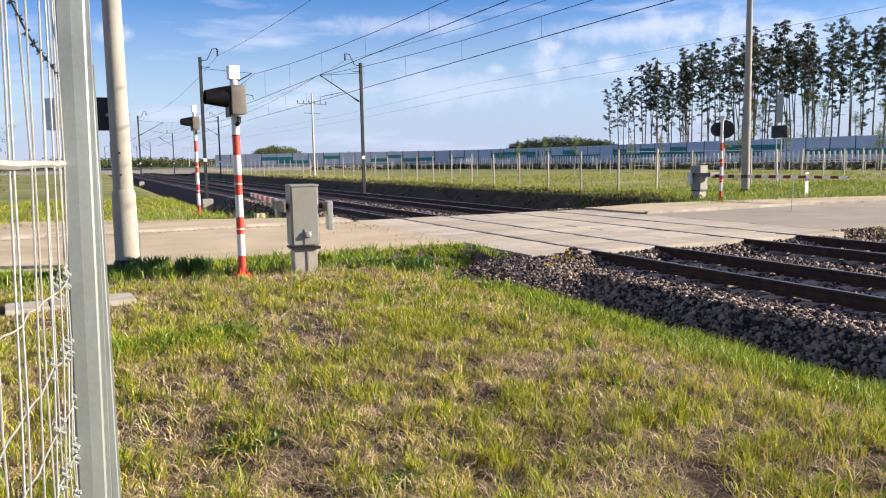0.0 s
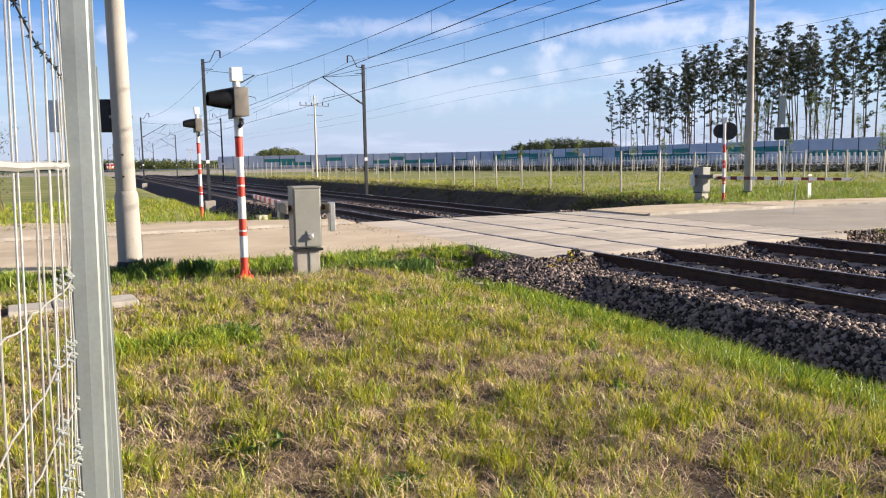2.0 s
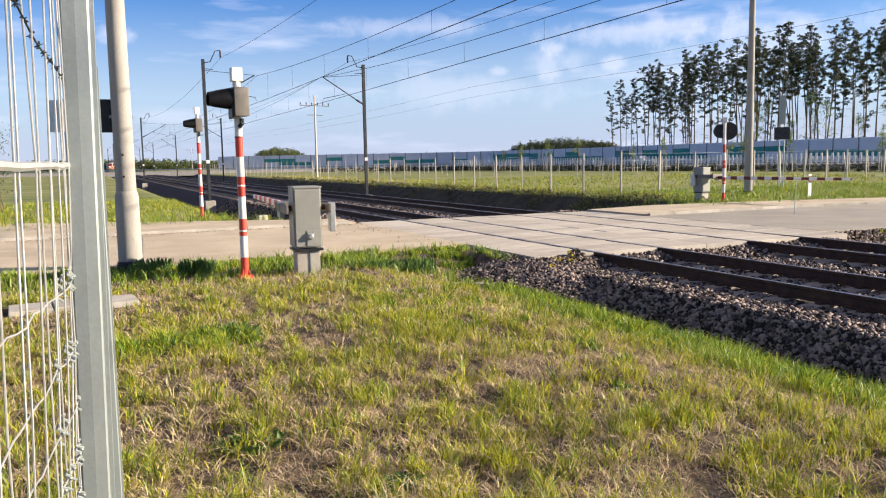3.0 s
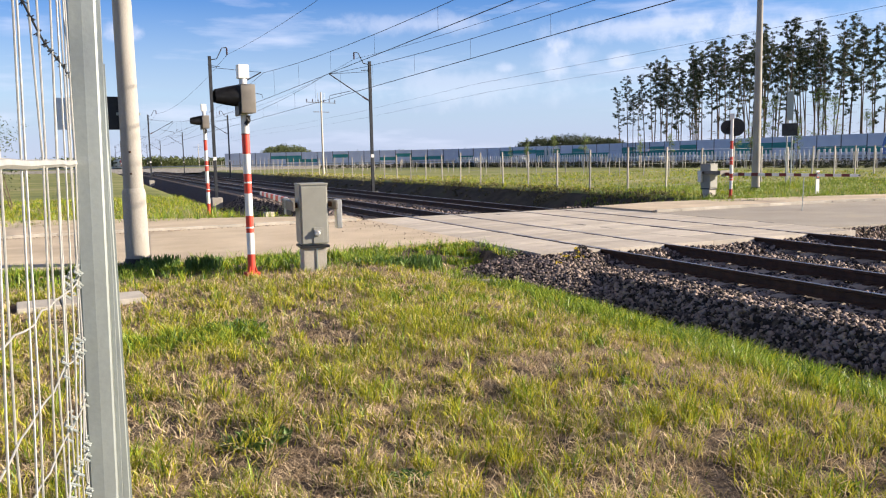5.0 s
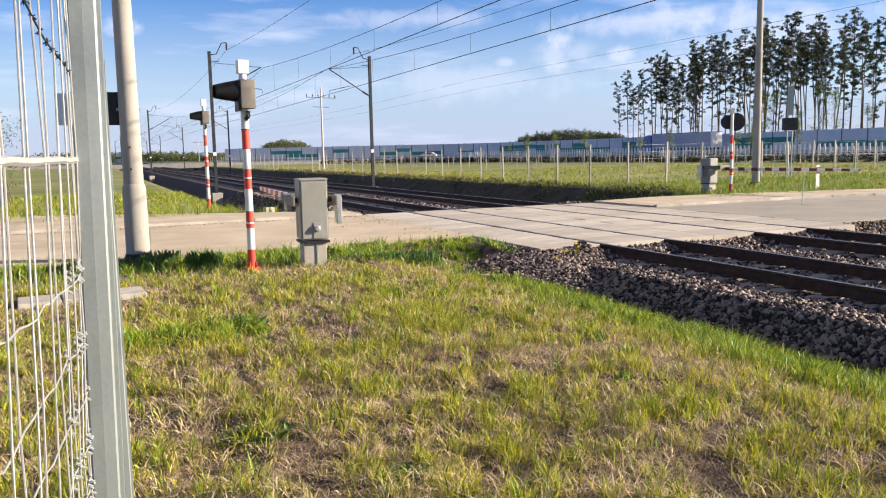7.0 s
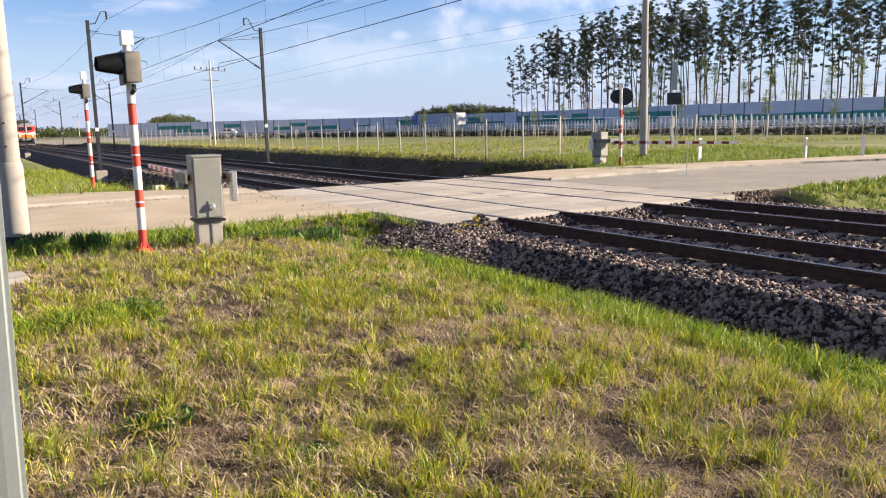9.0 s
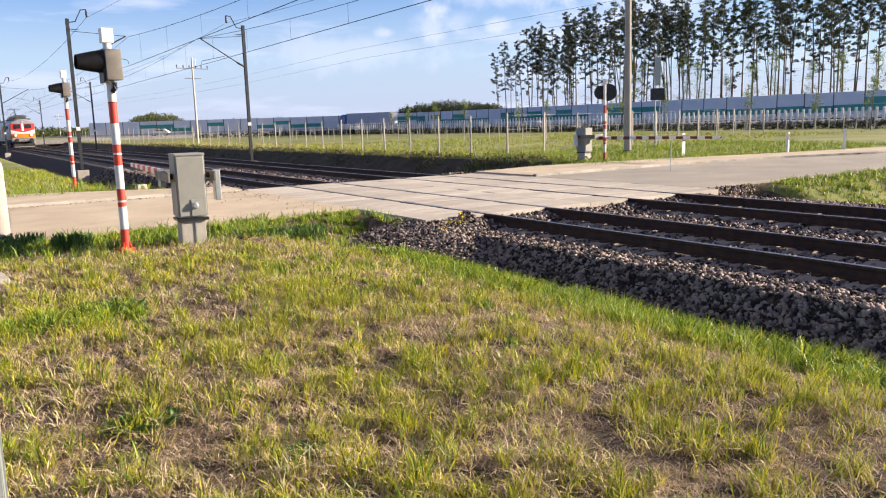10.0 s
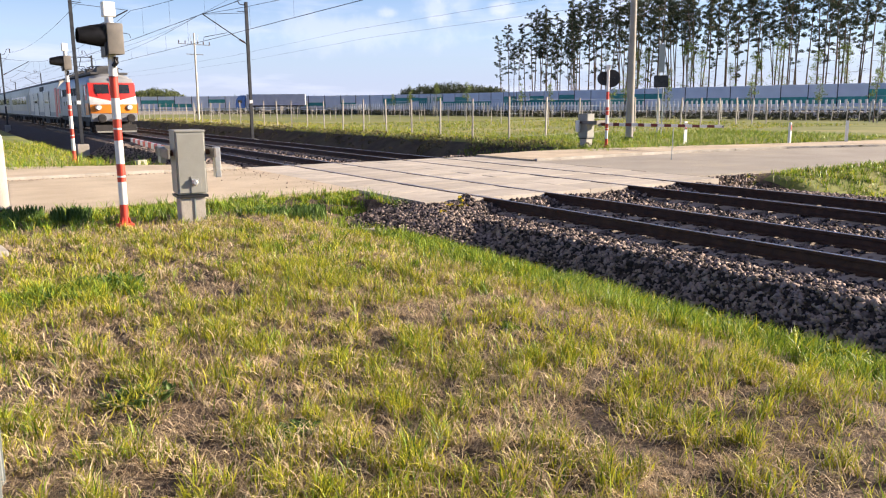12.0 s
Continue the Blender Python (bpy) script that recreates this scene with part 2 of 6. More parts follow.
M = dict(
    soil=material("turf_and_soil", (0.030, 0.021, 0.015), (0.20, 0.145, 0.098), 7.0, 40, 0.95, bump=0.8, dirt=(0.02, 0.015, 0.011), dirt_amount=0.9),
    meadow=material("meadow_turf", (0.10, 0.135, 0.028), (0.28, 0.28, 0.08), 0.22, 9, 0.95, bump=0.6, dirt=(0.38, 0.33, 0.155), dirt_amount=0.65),
    # brown bank earth, its colour darkened to hold the slopes' shade too
    earth=material("bank_earth_with_shade", (0.030, 0.024, 0.016), (0.115, 0.09, 0.055), 1.2, 14, 0.95, bump=0.9, dirt=(0.07, 0.075, 0.025), dirt_amount=0.6),
    grass=material("grass_blades", (0.17, 0.205, 0.016), (0.62, 0.58, 0.055), 0.9, 5, 0.6, bump=0, island=0.7, sheer=0.34, spec=0.25),
    lush=material("lush_blades", (0.05, 0.125, 0.010), (0.33, 0.45, 0.045), 1.6, 6, 0.45, bump=0, island=0.75, sheer=0.22, spec=0.4),
    straw=material("dry_blades", (0.37, 0.27, 0.165), (0.80, 0.64, 0.43), 1.4, 8, 0.8, bump=0, island=0.45, sheer=0.2, spec=0.2),
    herb=material("herb_leaves", (0.06, 0.13, 0.024), (0.17, 0.27, 0.07), 3, 20, 0.5, bump=0, island=0.4, sheer=0.25),
    blossom=material("yellow_blossom", (0.62, 0.45, 0.02), (0.80, 0.62, 0.03), 10, 60, 0.6, bump=0, island=0.3),
    ballast=material("ballast_stones", (0.020, 0.016, 0.015), (0.345, 0.272, 0.232), 3, 30, 0.9, bump=0.2, island=0.9),
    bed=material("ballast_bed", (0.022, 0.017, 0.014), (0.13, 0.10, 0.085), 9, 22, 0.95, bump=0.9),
    asphalt=material("worn_pale_asphalt", (0.29, 0.26, 0.22), (0.40, 0.365, 0.31), 0.55, 70, 0.9, bump=0.25, dirt=(0.50, 0.42, 0.30), dirt_amount=0.55),
    sand=material("sandy_road", (0.46, 0.375, 0.265), (0.66, 0.555, 0.41), 0.8, 55, 0.95, bump=0.35, dirt=(0.36, 0.29, 0.21), dirt_amount=0.6),
    concrete=material("pale_concrete", (0.42, 0.375, 0.315), (0.62, 0.56, 0.475), 1.4, 60, 0.85, bump=0.15, random=0.3, dirt=(0.36, 0.30, 0.235), dirt_amount=0.5),
    kerb=material("kerb_concrete", (0.36, 0.33, 0.28), (0.56, 0.52, 0.45), 2.5, 60, 0.9, bump=0.3, random=0.3, dirt=(0.20, 0.16, 0.12), dirt_amount=0.5),
    polecrete=material("pole_concrete", (0.30, 0.28, 0.25), (0.43, 0.405, 0.365), 2.5, 70, 0.85, bump=0.2, dirt=(0.17, 0.145, 0.115), dirt_amount=0.55, mapping=(1, 1, 0.35)),
    tar=material("black_tar", (0.012, 0.012, 0.012), (0.03, 0.028, 0.026), 8, 60, 0.6, bump=0.3),
    sleeper=material("sleeper_concrete", (0.27, 0.225, 0.18), (0.43, 0.365, 0.295), 3, 60, 0.85, bump=0.2, random=0.25, dirt=(0.22, 0.16, 0.12), dirt_amount=0.5),
    rust=material("rusty_rail", (0.030, 0.015, 0.009), (0.095, 0.047, 0.027), 6, 60, 0.75, metal=0.1, bump=0.25),
    railtop=material("worn_rail_top", (0.32, 0.29, 0.27), (0.55, 0.52, 0.50), 8, 120, 0.35, metal=0.9, bump=0.05),
    galv=material("galvanised_steel", (0.30, 0.335, 0.325), (0.37, 0.41, 0.40), 5, 90, 0.42, metal=0.35, bump=0.03, dirt=(0.33, 0.34, 0.32), dirt_amount=0.25),
    wire=material("fence_wire", (0.36, 0.36, 0.34), (0.58, 0.57, 0.53), 20, 200, 0.5, metal=0.4, bump=0.05),
    mast=material("dark_mast_paint", (0.022, 0.025, 0.03), (0.06, 0.064, 0.072), 4, 60, 0.55, metal=0.3, bump=0.06, dirt=(0.10, 0.10, 0.10), dirt_amount=0.25),
    cable=material("dark_cable", (0.02, 0.02, 0.022), (0.05, 0.048, 0.045), 4, 40, 0.6, metal=0.3, bump=0),
    white=material("white_paint", (0.70, 0.69, 0.66), (0.82, 0.815, 0.79), 5, 80, 0.45, bump=0.05, dirt=(0.52, 0.49, 0.44), dirt_amount=0.35),
    red=material("signal_red_paint", (0.56, 0.05, 0.032), (0.72, 0.085, 0.05), 5, 80, 0.45, bump=0.05, dirt=(0.45, 0.10, 0.07), dirt_amount=0.4),
    black=material("black_plastic", (0.010, 0.010, 0.012), (0.028, 0.028, 0.03), 10, 80, 0.45, bump=0.08),
    housing=material("dull_lamp_housing", (0.14, 0.128, 0.112), (0.21, 0.19, 0.165), 6, 80, 0.55, bump=0.06),
    # signal red darkened: the far boom's shaded side is put into the colour
    maroon=material("shaded_red_paint", (0.10, 0.018, 0.018), (0.19, 0.035, 0.03), 5, 80, 0.5, bump=0.05),
    lens=material("dark_signal_lens", (0.02, 0.004, 0.004), (0.06, 0.01, 0.01), 20, 90, 0.15, bump=0),
    cabinet=material("grey_cabinet_paint", (0.27, 0.27, 0.24), (0.33, 0.33, 0.295), 4, 90, 0.5, bump=0.06, dirt=(0.27, 0.25, 0.21), dirt_amount=0.4),
    steel=material("bright_steel", (0.48, 0.48, 0.47), (0.66, 0.66, 0.64), 9, 90, 0.38, metal=0.7, bump=0.05),
    barrier=material("blue_grey_acoustic_panel", (0.49, 0.56, 0.65), (0.62, 0.685, 0.76), 0.5, 12, 0.7, bump=0.15, random=0.25),
    teal=material("teal_acoustic_panel", (0.03, 0.22, 0.20), (0.055, 0.31, 0.28), 0.8, 12, 0.7, bump=0.1, random=0.3),
    bark=material("pine_bark", (0.065, 0.048, 0.038), (0.20, 0.14, 0.10), 1.5, 14, 0.95, bump=0.4),
    needles=material("pine_needles", (0.018, 0.031, 0.015), (0.080, 0.100, 0.046), 0.6, 6, 0.7, bump=0, island=0.5, random=0.25, sheer=0.18),
    spring=material("spring_leaves", (0.10, 0.16, 0.03), (0.22, 0.28, 0.06), 0.8, 6, 0.6, bump=0, island=0.4, sheer=0.3),
    shrub=material("shrub_leaves", (0.05, 0.075, 0.022), (0.13, 0.15, 0.05), 0.5, 5, 0.7, bump=0, island=0.4, random=0.3, sheer=0.2),
    hedge=material("dark_hedge", (0.03, 0.036, 0.018), (0.085, 0.085, 0.036), 1, 9, 0.8, bump=0, island=0.5),
    bankweed=material("brown_bank_weeds", (0.045, 0.042, 0.018), (0.21, 0.18, 0.075), 0.8, 7, 0.85, bump=0, island=0.7, sheer=0.15),
    orange=material("orange_livery", (0.78, 0.22, 0.02), (0.88, 0.30, 0.04), 2, 40, 0.35, bump=0.02),
    livered=material("red_livery", (0.62, 0.035, 0.03), (0.75, 0.06, 0.05), 2, 40, 0.35, bump=0.02),
    livegrey=material("silver_livery", (0.27, 0.275, 0.28), (0.37, 0.375, 0.38), 1.2, 40, 0.4, metal=0.15, bump=0.03, dirt=(0.20, 0.185, 0.17), dirt_amount=0.45),
    livebeige=material("dusty_coach_paint", (0.36, 0.335, 0.26), (0.48, 0.45, 0.36), 0.9, 30, 0.4, bump=0.03, dirt=(0.24, 0.21, 0.16), dirt_amount=0.5),
    liveivory=material("ivory_coach_paint", (0.62, 0.585, 0.50), (0.74, 0.70, 0.61), 1.0, 30, 0.4, bump=0.03, dirt=(0.46, 0.41, 0.33), dirt_amount=0.4),
    livedark=material("underframe_black", (0.012, 0.011, 0.011), (0.045, 0.04, 0.037), 3, 40, 0.7, bump=0.2),
    roofgrey=material("sooty_roof", (0.045, 0.045, 0.048), (0.12, 0.12, 0.122), 1.5, 30, 0.7, bump=0.1),
    glass=material("dark_window_glass", (0.015, 0.02, 0.026), (0.03, 0.037, 0.045), 2, 10, 0.06, bump=0, spec=0.8),
    lorry=material("lorry_tarpaulin", (0.30, 0.34, 0.44), (0.40, 0.44, 0.54), 0.7, 20, 0.55, bump=0.1),
    blue=material("blue_cab_paint", (0.05, 0.14, 0.38), (0.09, 0.2, 0.48), 2, 30, 0.35, bump=0.02),
    tyre=material("rubber", (0.015, 0.015, 0.015), (0.035, 0.034, 0.033), 10, 60, 0.8, bump=0.2),
    insulator=material("brown_insulator", (0.05, 0.025, 0.02), (0.09, 0.045, 0.035), 20, 60, 0.25, bump=0),
)


def lamp_glow():
    m = bpy.data.materials.new("headlamp_glow")
    m.use_nodes = True
    b = m.node_tree.nodes["Principled BSDF"]
    b.inputs["Base Color"].default_value = (0.9, 0.85, 0.7, 1)
    b.inputs["Emission Color"].default_value = (1.0, 0.88, 0.62, 1)
    b.inputs["Emission Strength"].default_value = 0.9
    return m


M["glow"] = lamp_glow()


# ---- building helpers ----
def thing(name, place=(0, 0, 0), turn=0, label="", category="", group="", kind=""):
    ob = new(name)
    ob.matrix_basis = pose(*place, 0, 0, turn)
    return tagged(ob, label, category, group, kind)


def part(name, bm, mat, parent=None, label="", smooth=False):
    me = bpy.data.meshes.new(name)
    bm.to_mesh(me)
    bm.free()
    me.materials.append(mat)
    if smooth:
        for p in me.polygons:
            p.use_smooth = True
        me.set_sharp_from_angle(angle=radians(40))
    ob = new(name, me)
    if parent:
        ob.parent = parent
    if label:
        ob["label"] = label
    return ob


def flat_mesh(name, verts, faces, mat):
    me = bpy.data.meshes.new(name)
    me.from_pydata([tuple(v) for v in verts], [], [tuple(f) for f in faces])
    me.materials.append(mat)
    return me


def bulk(name, verts, tris, mat):
    """A mesh from arrays: verts (n, 3) and tris (m, 3)."""
    me = bpy.data.meshes.new(name)
    verts = np.asarray(verts, dtype=np.float32)
    tris = np.asarray(tris, dtype=np.int32)
    me.vertices.add(len(verts))
    me.vertices.foreach_set("co", verts.ravel())
    me.loops.add(tris.size)
    me.loops.foreach_set("vertex_index", tris.ravel())
    me.polygons.add(len(tris))
    me.polygons.foreach_set("loop_start", np.arange(0, tris.size, 3, dtype=np.int32))
    me.polygons.foreach_set("loop_total", np.full(len(tris), 3, dtype=np.int32))
    me.update(calc_edges=True)
    me.materials.append(mat)
    return me


def box(bm, x0, x1, y0, y1, z0, z1, bevel=0.0):
    r = bmesh.ops.create_cube(bm, size=1)
    vs = r["verts"]
    for v in vs:
        v.co = Vector(((x0 + x1) / 2 + v.co.x * (x1 - x0), (y0 + y1) / 2 + v.co.y * (y1 - y0), (z0 + z1) / 2 + v.co.z * (z1 - z0)))
    if bevel:
        es = list({e for v in vs for e in v.link_edges})
        bmesh.ops.bevel(bm, geom=es, offset=bevel, segments=2, affect="EDGES", profile=0.6)
    return bm


def bar(bm, a, b, r0, r1=None, seg=10):
    a, b = Vector(a), Vector(b)
    r1 = r0 if r1 is None else r1
    d = b - a
    m = Matrix.Translation((a + b) / 2) @ d.to_track_quat("Z", "Y").to_matrix().to_4x4()
    bmesh.ops.create_cone(bm, cap_ends=True, segments=seg, radius1=r0, radius2=r1, depth=d.length, matrix=m)
    return bm


def turned(bm, rows, seg=16):
    """A round body about z from rows of (radius, height)."""
    rings = []
    for r, z in rows:
        rings.append([bm.verts.new((r * math.cos(2 * math.pi * i / seg), r * math.sin(2 * math.pi * i / seg), z)) for i in range(seg)])
    for a, b in zip(rings, rings[1:]):
        for i in range(seg):
            bm.faces.new((a[i], a[(i + 1) % seg], b[(i + 1) % seg], b[i]))
    bm.faces.new(rings[0][::-1])
    bm.faces.new(rings[-1])
    return bm


def extruded(bm, outline, axis, lo, hi):
    """A prism: outline of 2-D points swept along axis ('x', 'y' or 'z')."""
    def place(p, s):
        return {"x": (s, p[0], p[1]), "y": (p[0], s, p[1]), "z": (p[0], p[1], s)}[axis]
    a = [bm.verts.new(place(p, lo)) for p in outline]
    b = [bm.verts.new(place(p, hi)) for p in outline]
    n = len(outline)
    for i in range(n):
        bm.faces.new((a[i], a[(i + 1) % n], b[(i + 1) % n], b[i]))
    bm.faces.new(a[::-1])
    bm.faces.new(b)
    bmesh.ops.recalc_face_normals(bm, faces=bm.faces[:])
    return bm


def B():
    return bmesh.new()


def ramp(v, lo, hi):
    t = min(1.0, max(0.0, (v - lo) / (hi - lo)))
    return t * t * (3 - 2 * t)


def along(v, knots):
    for (a, p), (b, q) in zip(knots, knots[1:]):
        if v <= b:
            return p + (q - p) * max(0.0, (v - a) / (b - a))
    return knots[-1][1]


# ---- plan: rails run along y, their tops at z = 0; the road runs along x ----
RAILS = (8.81, 10.31, 12.68, 14.18)
TRACKS = (9.56, 13.43)
DECK = (7.40, 15.60, 12.45, 22.75)
PROFILE = [(-400, 0.1), (3.2, 0.0), (4.4, -0.05), (5.4, -0.25), (6.2, -0.47), (6.7, -0.63), (7.05, -0.76), (7.8, -0.82), (15.2, -0.82), (16.1, -0.72), (18.0, -1.35),
           (21.0, -1.5), (22.9, -0.22), (23.3, -0.06), (24.0, 0.0), (60, 0.0), (3000, 0.0)]


def ground_z(x, y):
    """Height of the turf: a shallow dip by the track, a ditch beyond it, made up to road level at the crossing."""
    z = along(x, PROFILE)
    if 3.8 < x < 7.9 and y > 26.5:
        z -= 0.7 * ramp(x, 3.8, 5.6) * ramp(y, 26.5, 30.5)
    up = ramp(y, 11.2, 13.6) * (1 - ramp(y, 25.0, 28.5))
    if 7.0 < x < 15.7:
        up *= 1 - ramp(y, 22.3, 22.75)
    if 4.0 < x < 7.0:
        up = ramp(y, 12.2, 15.0) * (1 - ramp(y, 24.6, 27.5))
    if x > 15.5:
        up = ramp(y, 9.0, 12.6) * (1 - ramp(y, 23.4, 30.0))
        if y < 13.0:
            up *= max(ramp(x, 16.8 + 0.12 * (12 - y), 18.0 + 0.12 * (12 - y)), ramp(y, 12.3, 13.0))
    z += (-0.07 - z) * up
    if abs(x) < 40 and -12 < y < 60:
        z += 0.035 * noise.noise((x * 0.7, y * 0.7, 0)) * (1 - 0.9 * up) + 0.02 * noise.noise((x * 2.3, y * 2.3, 3)) * (1 - up)
    return z


def steps(knots):
    out = []
    for (a, b, s) in knots:
        n = max(1, round((b - a) / s))
        out += [a + (b - a) * i / n for i in range(n)]
    return out + [knots[-1][1]]


def build_ground():
    xs = steps([(-3000, -300, 450), (-300, -40, 40), (-40, -5, 2.5), (-5, 8, 0.2), (8, 15, 1.0), (15, 26, 0.3), (26, 60, 3), (60, 300, 40), (300, 3000, 450)])
    ys = steps([(-3000, -300, 450), (-300, -30, 45), (-30, -2, 2), (-2, 30, 0.25), (30, 70, 0.8), (70, 200, 6), (200, 500, 50), (500, 4000, 500)])
    verts = [(x, y, ground_z(x, y)) for y in ys for x in xs]
    n = len(xs)
    faces = [(j * n + i, j * n + i + 1, (j + 1) * n + i + 1, (j + 1) * n + i) for j in range(len(ys) - 1) for i in range(n - 1)]
    me = flat_mesh("ground", verts, faces, M["soil"])
    me.materials.append(M["meadow"])
    me.materials.append(M["earth"])
    for p in me.polygons:
        p.use_smooth = True
        x, y, _ = p.center
        # index 2: ditch bank, and the trackside slope whose shade is painted dark
        p.material_index = 2 if (16.0 < x < 22.9 and (y < 10 or y > 24)) or (4.2 < x < 8.0 and y > 26.8) else int(x > 22.6 or y > 24.3 or x < -6 or (x > 17.8 and y < 12.8))
    tagged(new("ground", me), "patchy spring turf and bare soil over flat farmland", "ground", kind="structure")


build_ground()


def build_roads():
    left = thing("road_1", label="sandy worn road leading up to the level crossing", category="road", kind="structure")
    bm = B()
    box(bm, -60, 7.39, 15.3, 22.30, -0.3, 0.0, 0)
    part("carriageway", bm, M["sand"], left)
    bm = B()
    vs = [bm.verts.new(p) for p in ((-60, 22.42, 0.06), (7.2, 22.42, 0.03), (7.3, 24.2, 0.03), (5.6, 24.9, 0.03), (1.5, 26.6, 0.06), (-3, 29.0, 0.06), (-12, 31, 0.06), (-60, 32, 0.06))]
    f = bm.faces.new(vs)
    r = bmesh.ops.extrude_face_region(bm, geom=[f])
    bmesh.ops.translate(bm, verts=[g for g in r["geom"] if isinstance(g, bmesh.types.BMVert)], vec=(0, 0, -0.3))
    bmesh.ops.recalc_face_normals(bm, faces=bm.faces[:])
    part("footway", bm, M["sand"], left)
    right = thing("road_2", label="pale worn asphalt road beyond the tracks", category="road", kind="structure")
    bm = B()
    outline = [(15.61, 13.15), (23.0, 13.05), (30, 12.0), (60, 4.0), (75, -2), (75, 8), (45, 15.0), (31.5, 17.6), (27.6, 18.9), (22.2, 19.5), (15.61, 19.45)]
    extruded(bm, outline, "z", -0.3, 0.0)
    part("carriageway", bm, M["asphalt"], right)
    bm = B()
    outline = [(15.61, 19.60), (22.2, 19.65), (27.6, 19.05), (31.5, 17.75), (45, 15.15), (45, 18.3), (32, 20.6), (28.3, 21.3), (26.5, 21.9), (21.5, 22.9), (18.4, 23.2), (16.1, 22.75), (15.61, 22.7)]
    extruded(bm, outline, "z", -0.3, 0.05)
    part("footway", bm, M["sand"], right)
    # kerb stones, one by one
    me = None
    k1 = thing("kerb_1", label="weathered concrete kerb stones along the road", category="kerb", kind="structure")
    for i in range(28):
        if me is None:
            ob = part("kerb_stone", box(B(), 0.0, 0.997, -0.055, 0.055, -0.2, 0.0, 0.015), M["kerb"], k1)
            me = ob.data
        else:
            ob = new("kerb_stone", me)
            ob.parent = k1
        ob.matrix_basis = pose(-21 + i * 1.0, 22.36, 0.075 + random.uniform(-0.008, 0.008), 0, 0, random.uniform(-0.5, 0.5))
    k2 = thing("kerb_2", label="low concrete kerb stones of the footway", category="kerb", kind="structure")
    line = [Vector(p) for p in ((15.7, 19.53, 0), (22.2, 19.58, 0), (27.6, 18.98, 0), (31.5, 17.68, 0), (45, 15.08, 0))]
    for a, b in zip(line, line[1:]):
        n = int((b - a).length) + 1
        for i in range(n):
            ob = new("kerb_stone", me)
            ob.parent = k2
            p = a + (b - a) * (i / n)
            ob.matrix_basis = pose(p.x, p.y, 0.085 + random.uniform(-0.008, 0.008), 0, 0, math.degrees(math.atan2(b.y - a.y, b.x - a.x)))


build_roads()


def build_deck():
    deck = thing("crossing_deck", label="pale concrete panels of a level crossing between the rails", category="crossing", kind="structure")
    x0, x1, y0, y1 = DECK
    strips = [(x0, 8.72), (8.88, 10.24), (10.38, 11.49), (11.50, 12.59), (12.75, 14.11), (14.26, x1)]
    part("foundation", box(B(), x0 + 0.05, x1 - 0.05, y0 + 0.05, y1 - 0.05, -0.5, -0.14), M["tar"], deck)
    n = 18
    dy = (y1 - y0) / n
    for a, b in strips:
        me = None
        for i in range(n):
            if me is None:
                ob = part("panel", box(B(), a, b, 0.004, dy - 0.004, -0.14, 0.0, 0.006), M["concrete"], deck)
                me = ob.data
            else:
                ob = new("panel", me)
                ob.parent = deck
            ob.matrix_basis = pose(0, y0 + i * dy, -0.003 + random.uniform(-0.0015, 0.0015), random.uniform(-0.04, 0.04), random.uniform(-0.03, 0.03), 0)


def rail_mesh():
    """A continuous flat-bottomed rail."""
    o = [(-0.075, -0.172), (0.075, -0.172), (0.075, -0.155), (0.012, -0.135), (0.010, -0.05), (0.036, -0.035), (0.036, -0.006), (0.028, 0.0), (-0.028, 0.0), (-0.036, -0.006), (-0.036, -0.035), (-0.010, -0.05), (-0.012, -0.135), (-0.075, -0.155)]
    return extruded(B(), o, "y", -60, 1040)


def build_track(index, cx):
    tr = thing("railway_track", (cx, 0, 0), label="rusty steel rails on concrete sleepers in grey ballast", category="railway track", group="two parallel tracks", kind="structure")
    for s in (-0.752, 0.752):
        r = part("rail", rail_mesh(), M["rust"], tr)
        r.matrix_basis = Matrix.Translation((s, 0, 0))
        bm = B()
        box(bm, -0.026, 0.026, -60, 1040, -0.001, 0.004)
        part("rail_head", bm, M["railtop"], r)
    o = [(-1.3, -0.40), (1.3, -0.40), (1.3, -0.215), (1.05, -0.18), (0.45, -0.178), (0.2, -0.215), (-0.2, -0.215), (-0.45, -0.178), (-1.05, -0.18), (-1.3, -0.215)]
    me = None
    clip = bpy.data.meshes.new("rail_clip")
    cb = box(B(), -0.06, 0.06, -0.05, 0.05, 0, 0.03, 0.008)
    cb.to_mesh(clip)
    cb.free()
    clip.materials.append(M["rust"])
    for i in range(150):
        y = -6 + i * 0.605
        if DECK[2] - 0.05 < y < DECK[3]:
            continue
        if me is None:
            ob = part("sleeper", extruded(B(), o, "y", -0.13, 0.13), M["sleeper"], tr)
            me = ob.data
        else:
            ob = new("sleeper", me)
            ob.parent = tr
        ob.matrix_basis = pose(random.uniform(-0.015, 0.015), y, random.uniform(-0.006, 0.004), 0, 0, random.uniform(-0.4, 0.4))
        if y < 12 and index == 0:
            for cxp in (-0.86, -0.64, 0.64, 0.86):
                c = new("rail_clip", clip)
                c.parent = ob
                c.matrix_basis = pose(cxp, 0, -0.182)


def bed_z(x):
    return along(x, [(5.4, -1.4), (6.2, -1.15), (7.10, -0.70), (7.78, -0.235), (8.2, -0.215), (10.9, -0.22), (11.5, -0.25), (12.1, -0.22), (14.9, -0.215), (15.2, -0.235), (16.0, -0.75), (16.6, -1.1), (17.9, -1.6)])


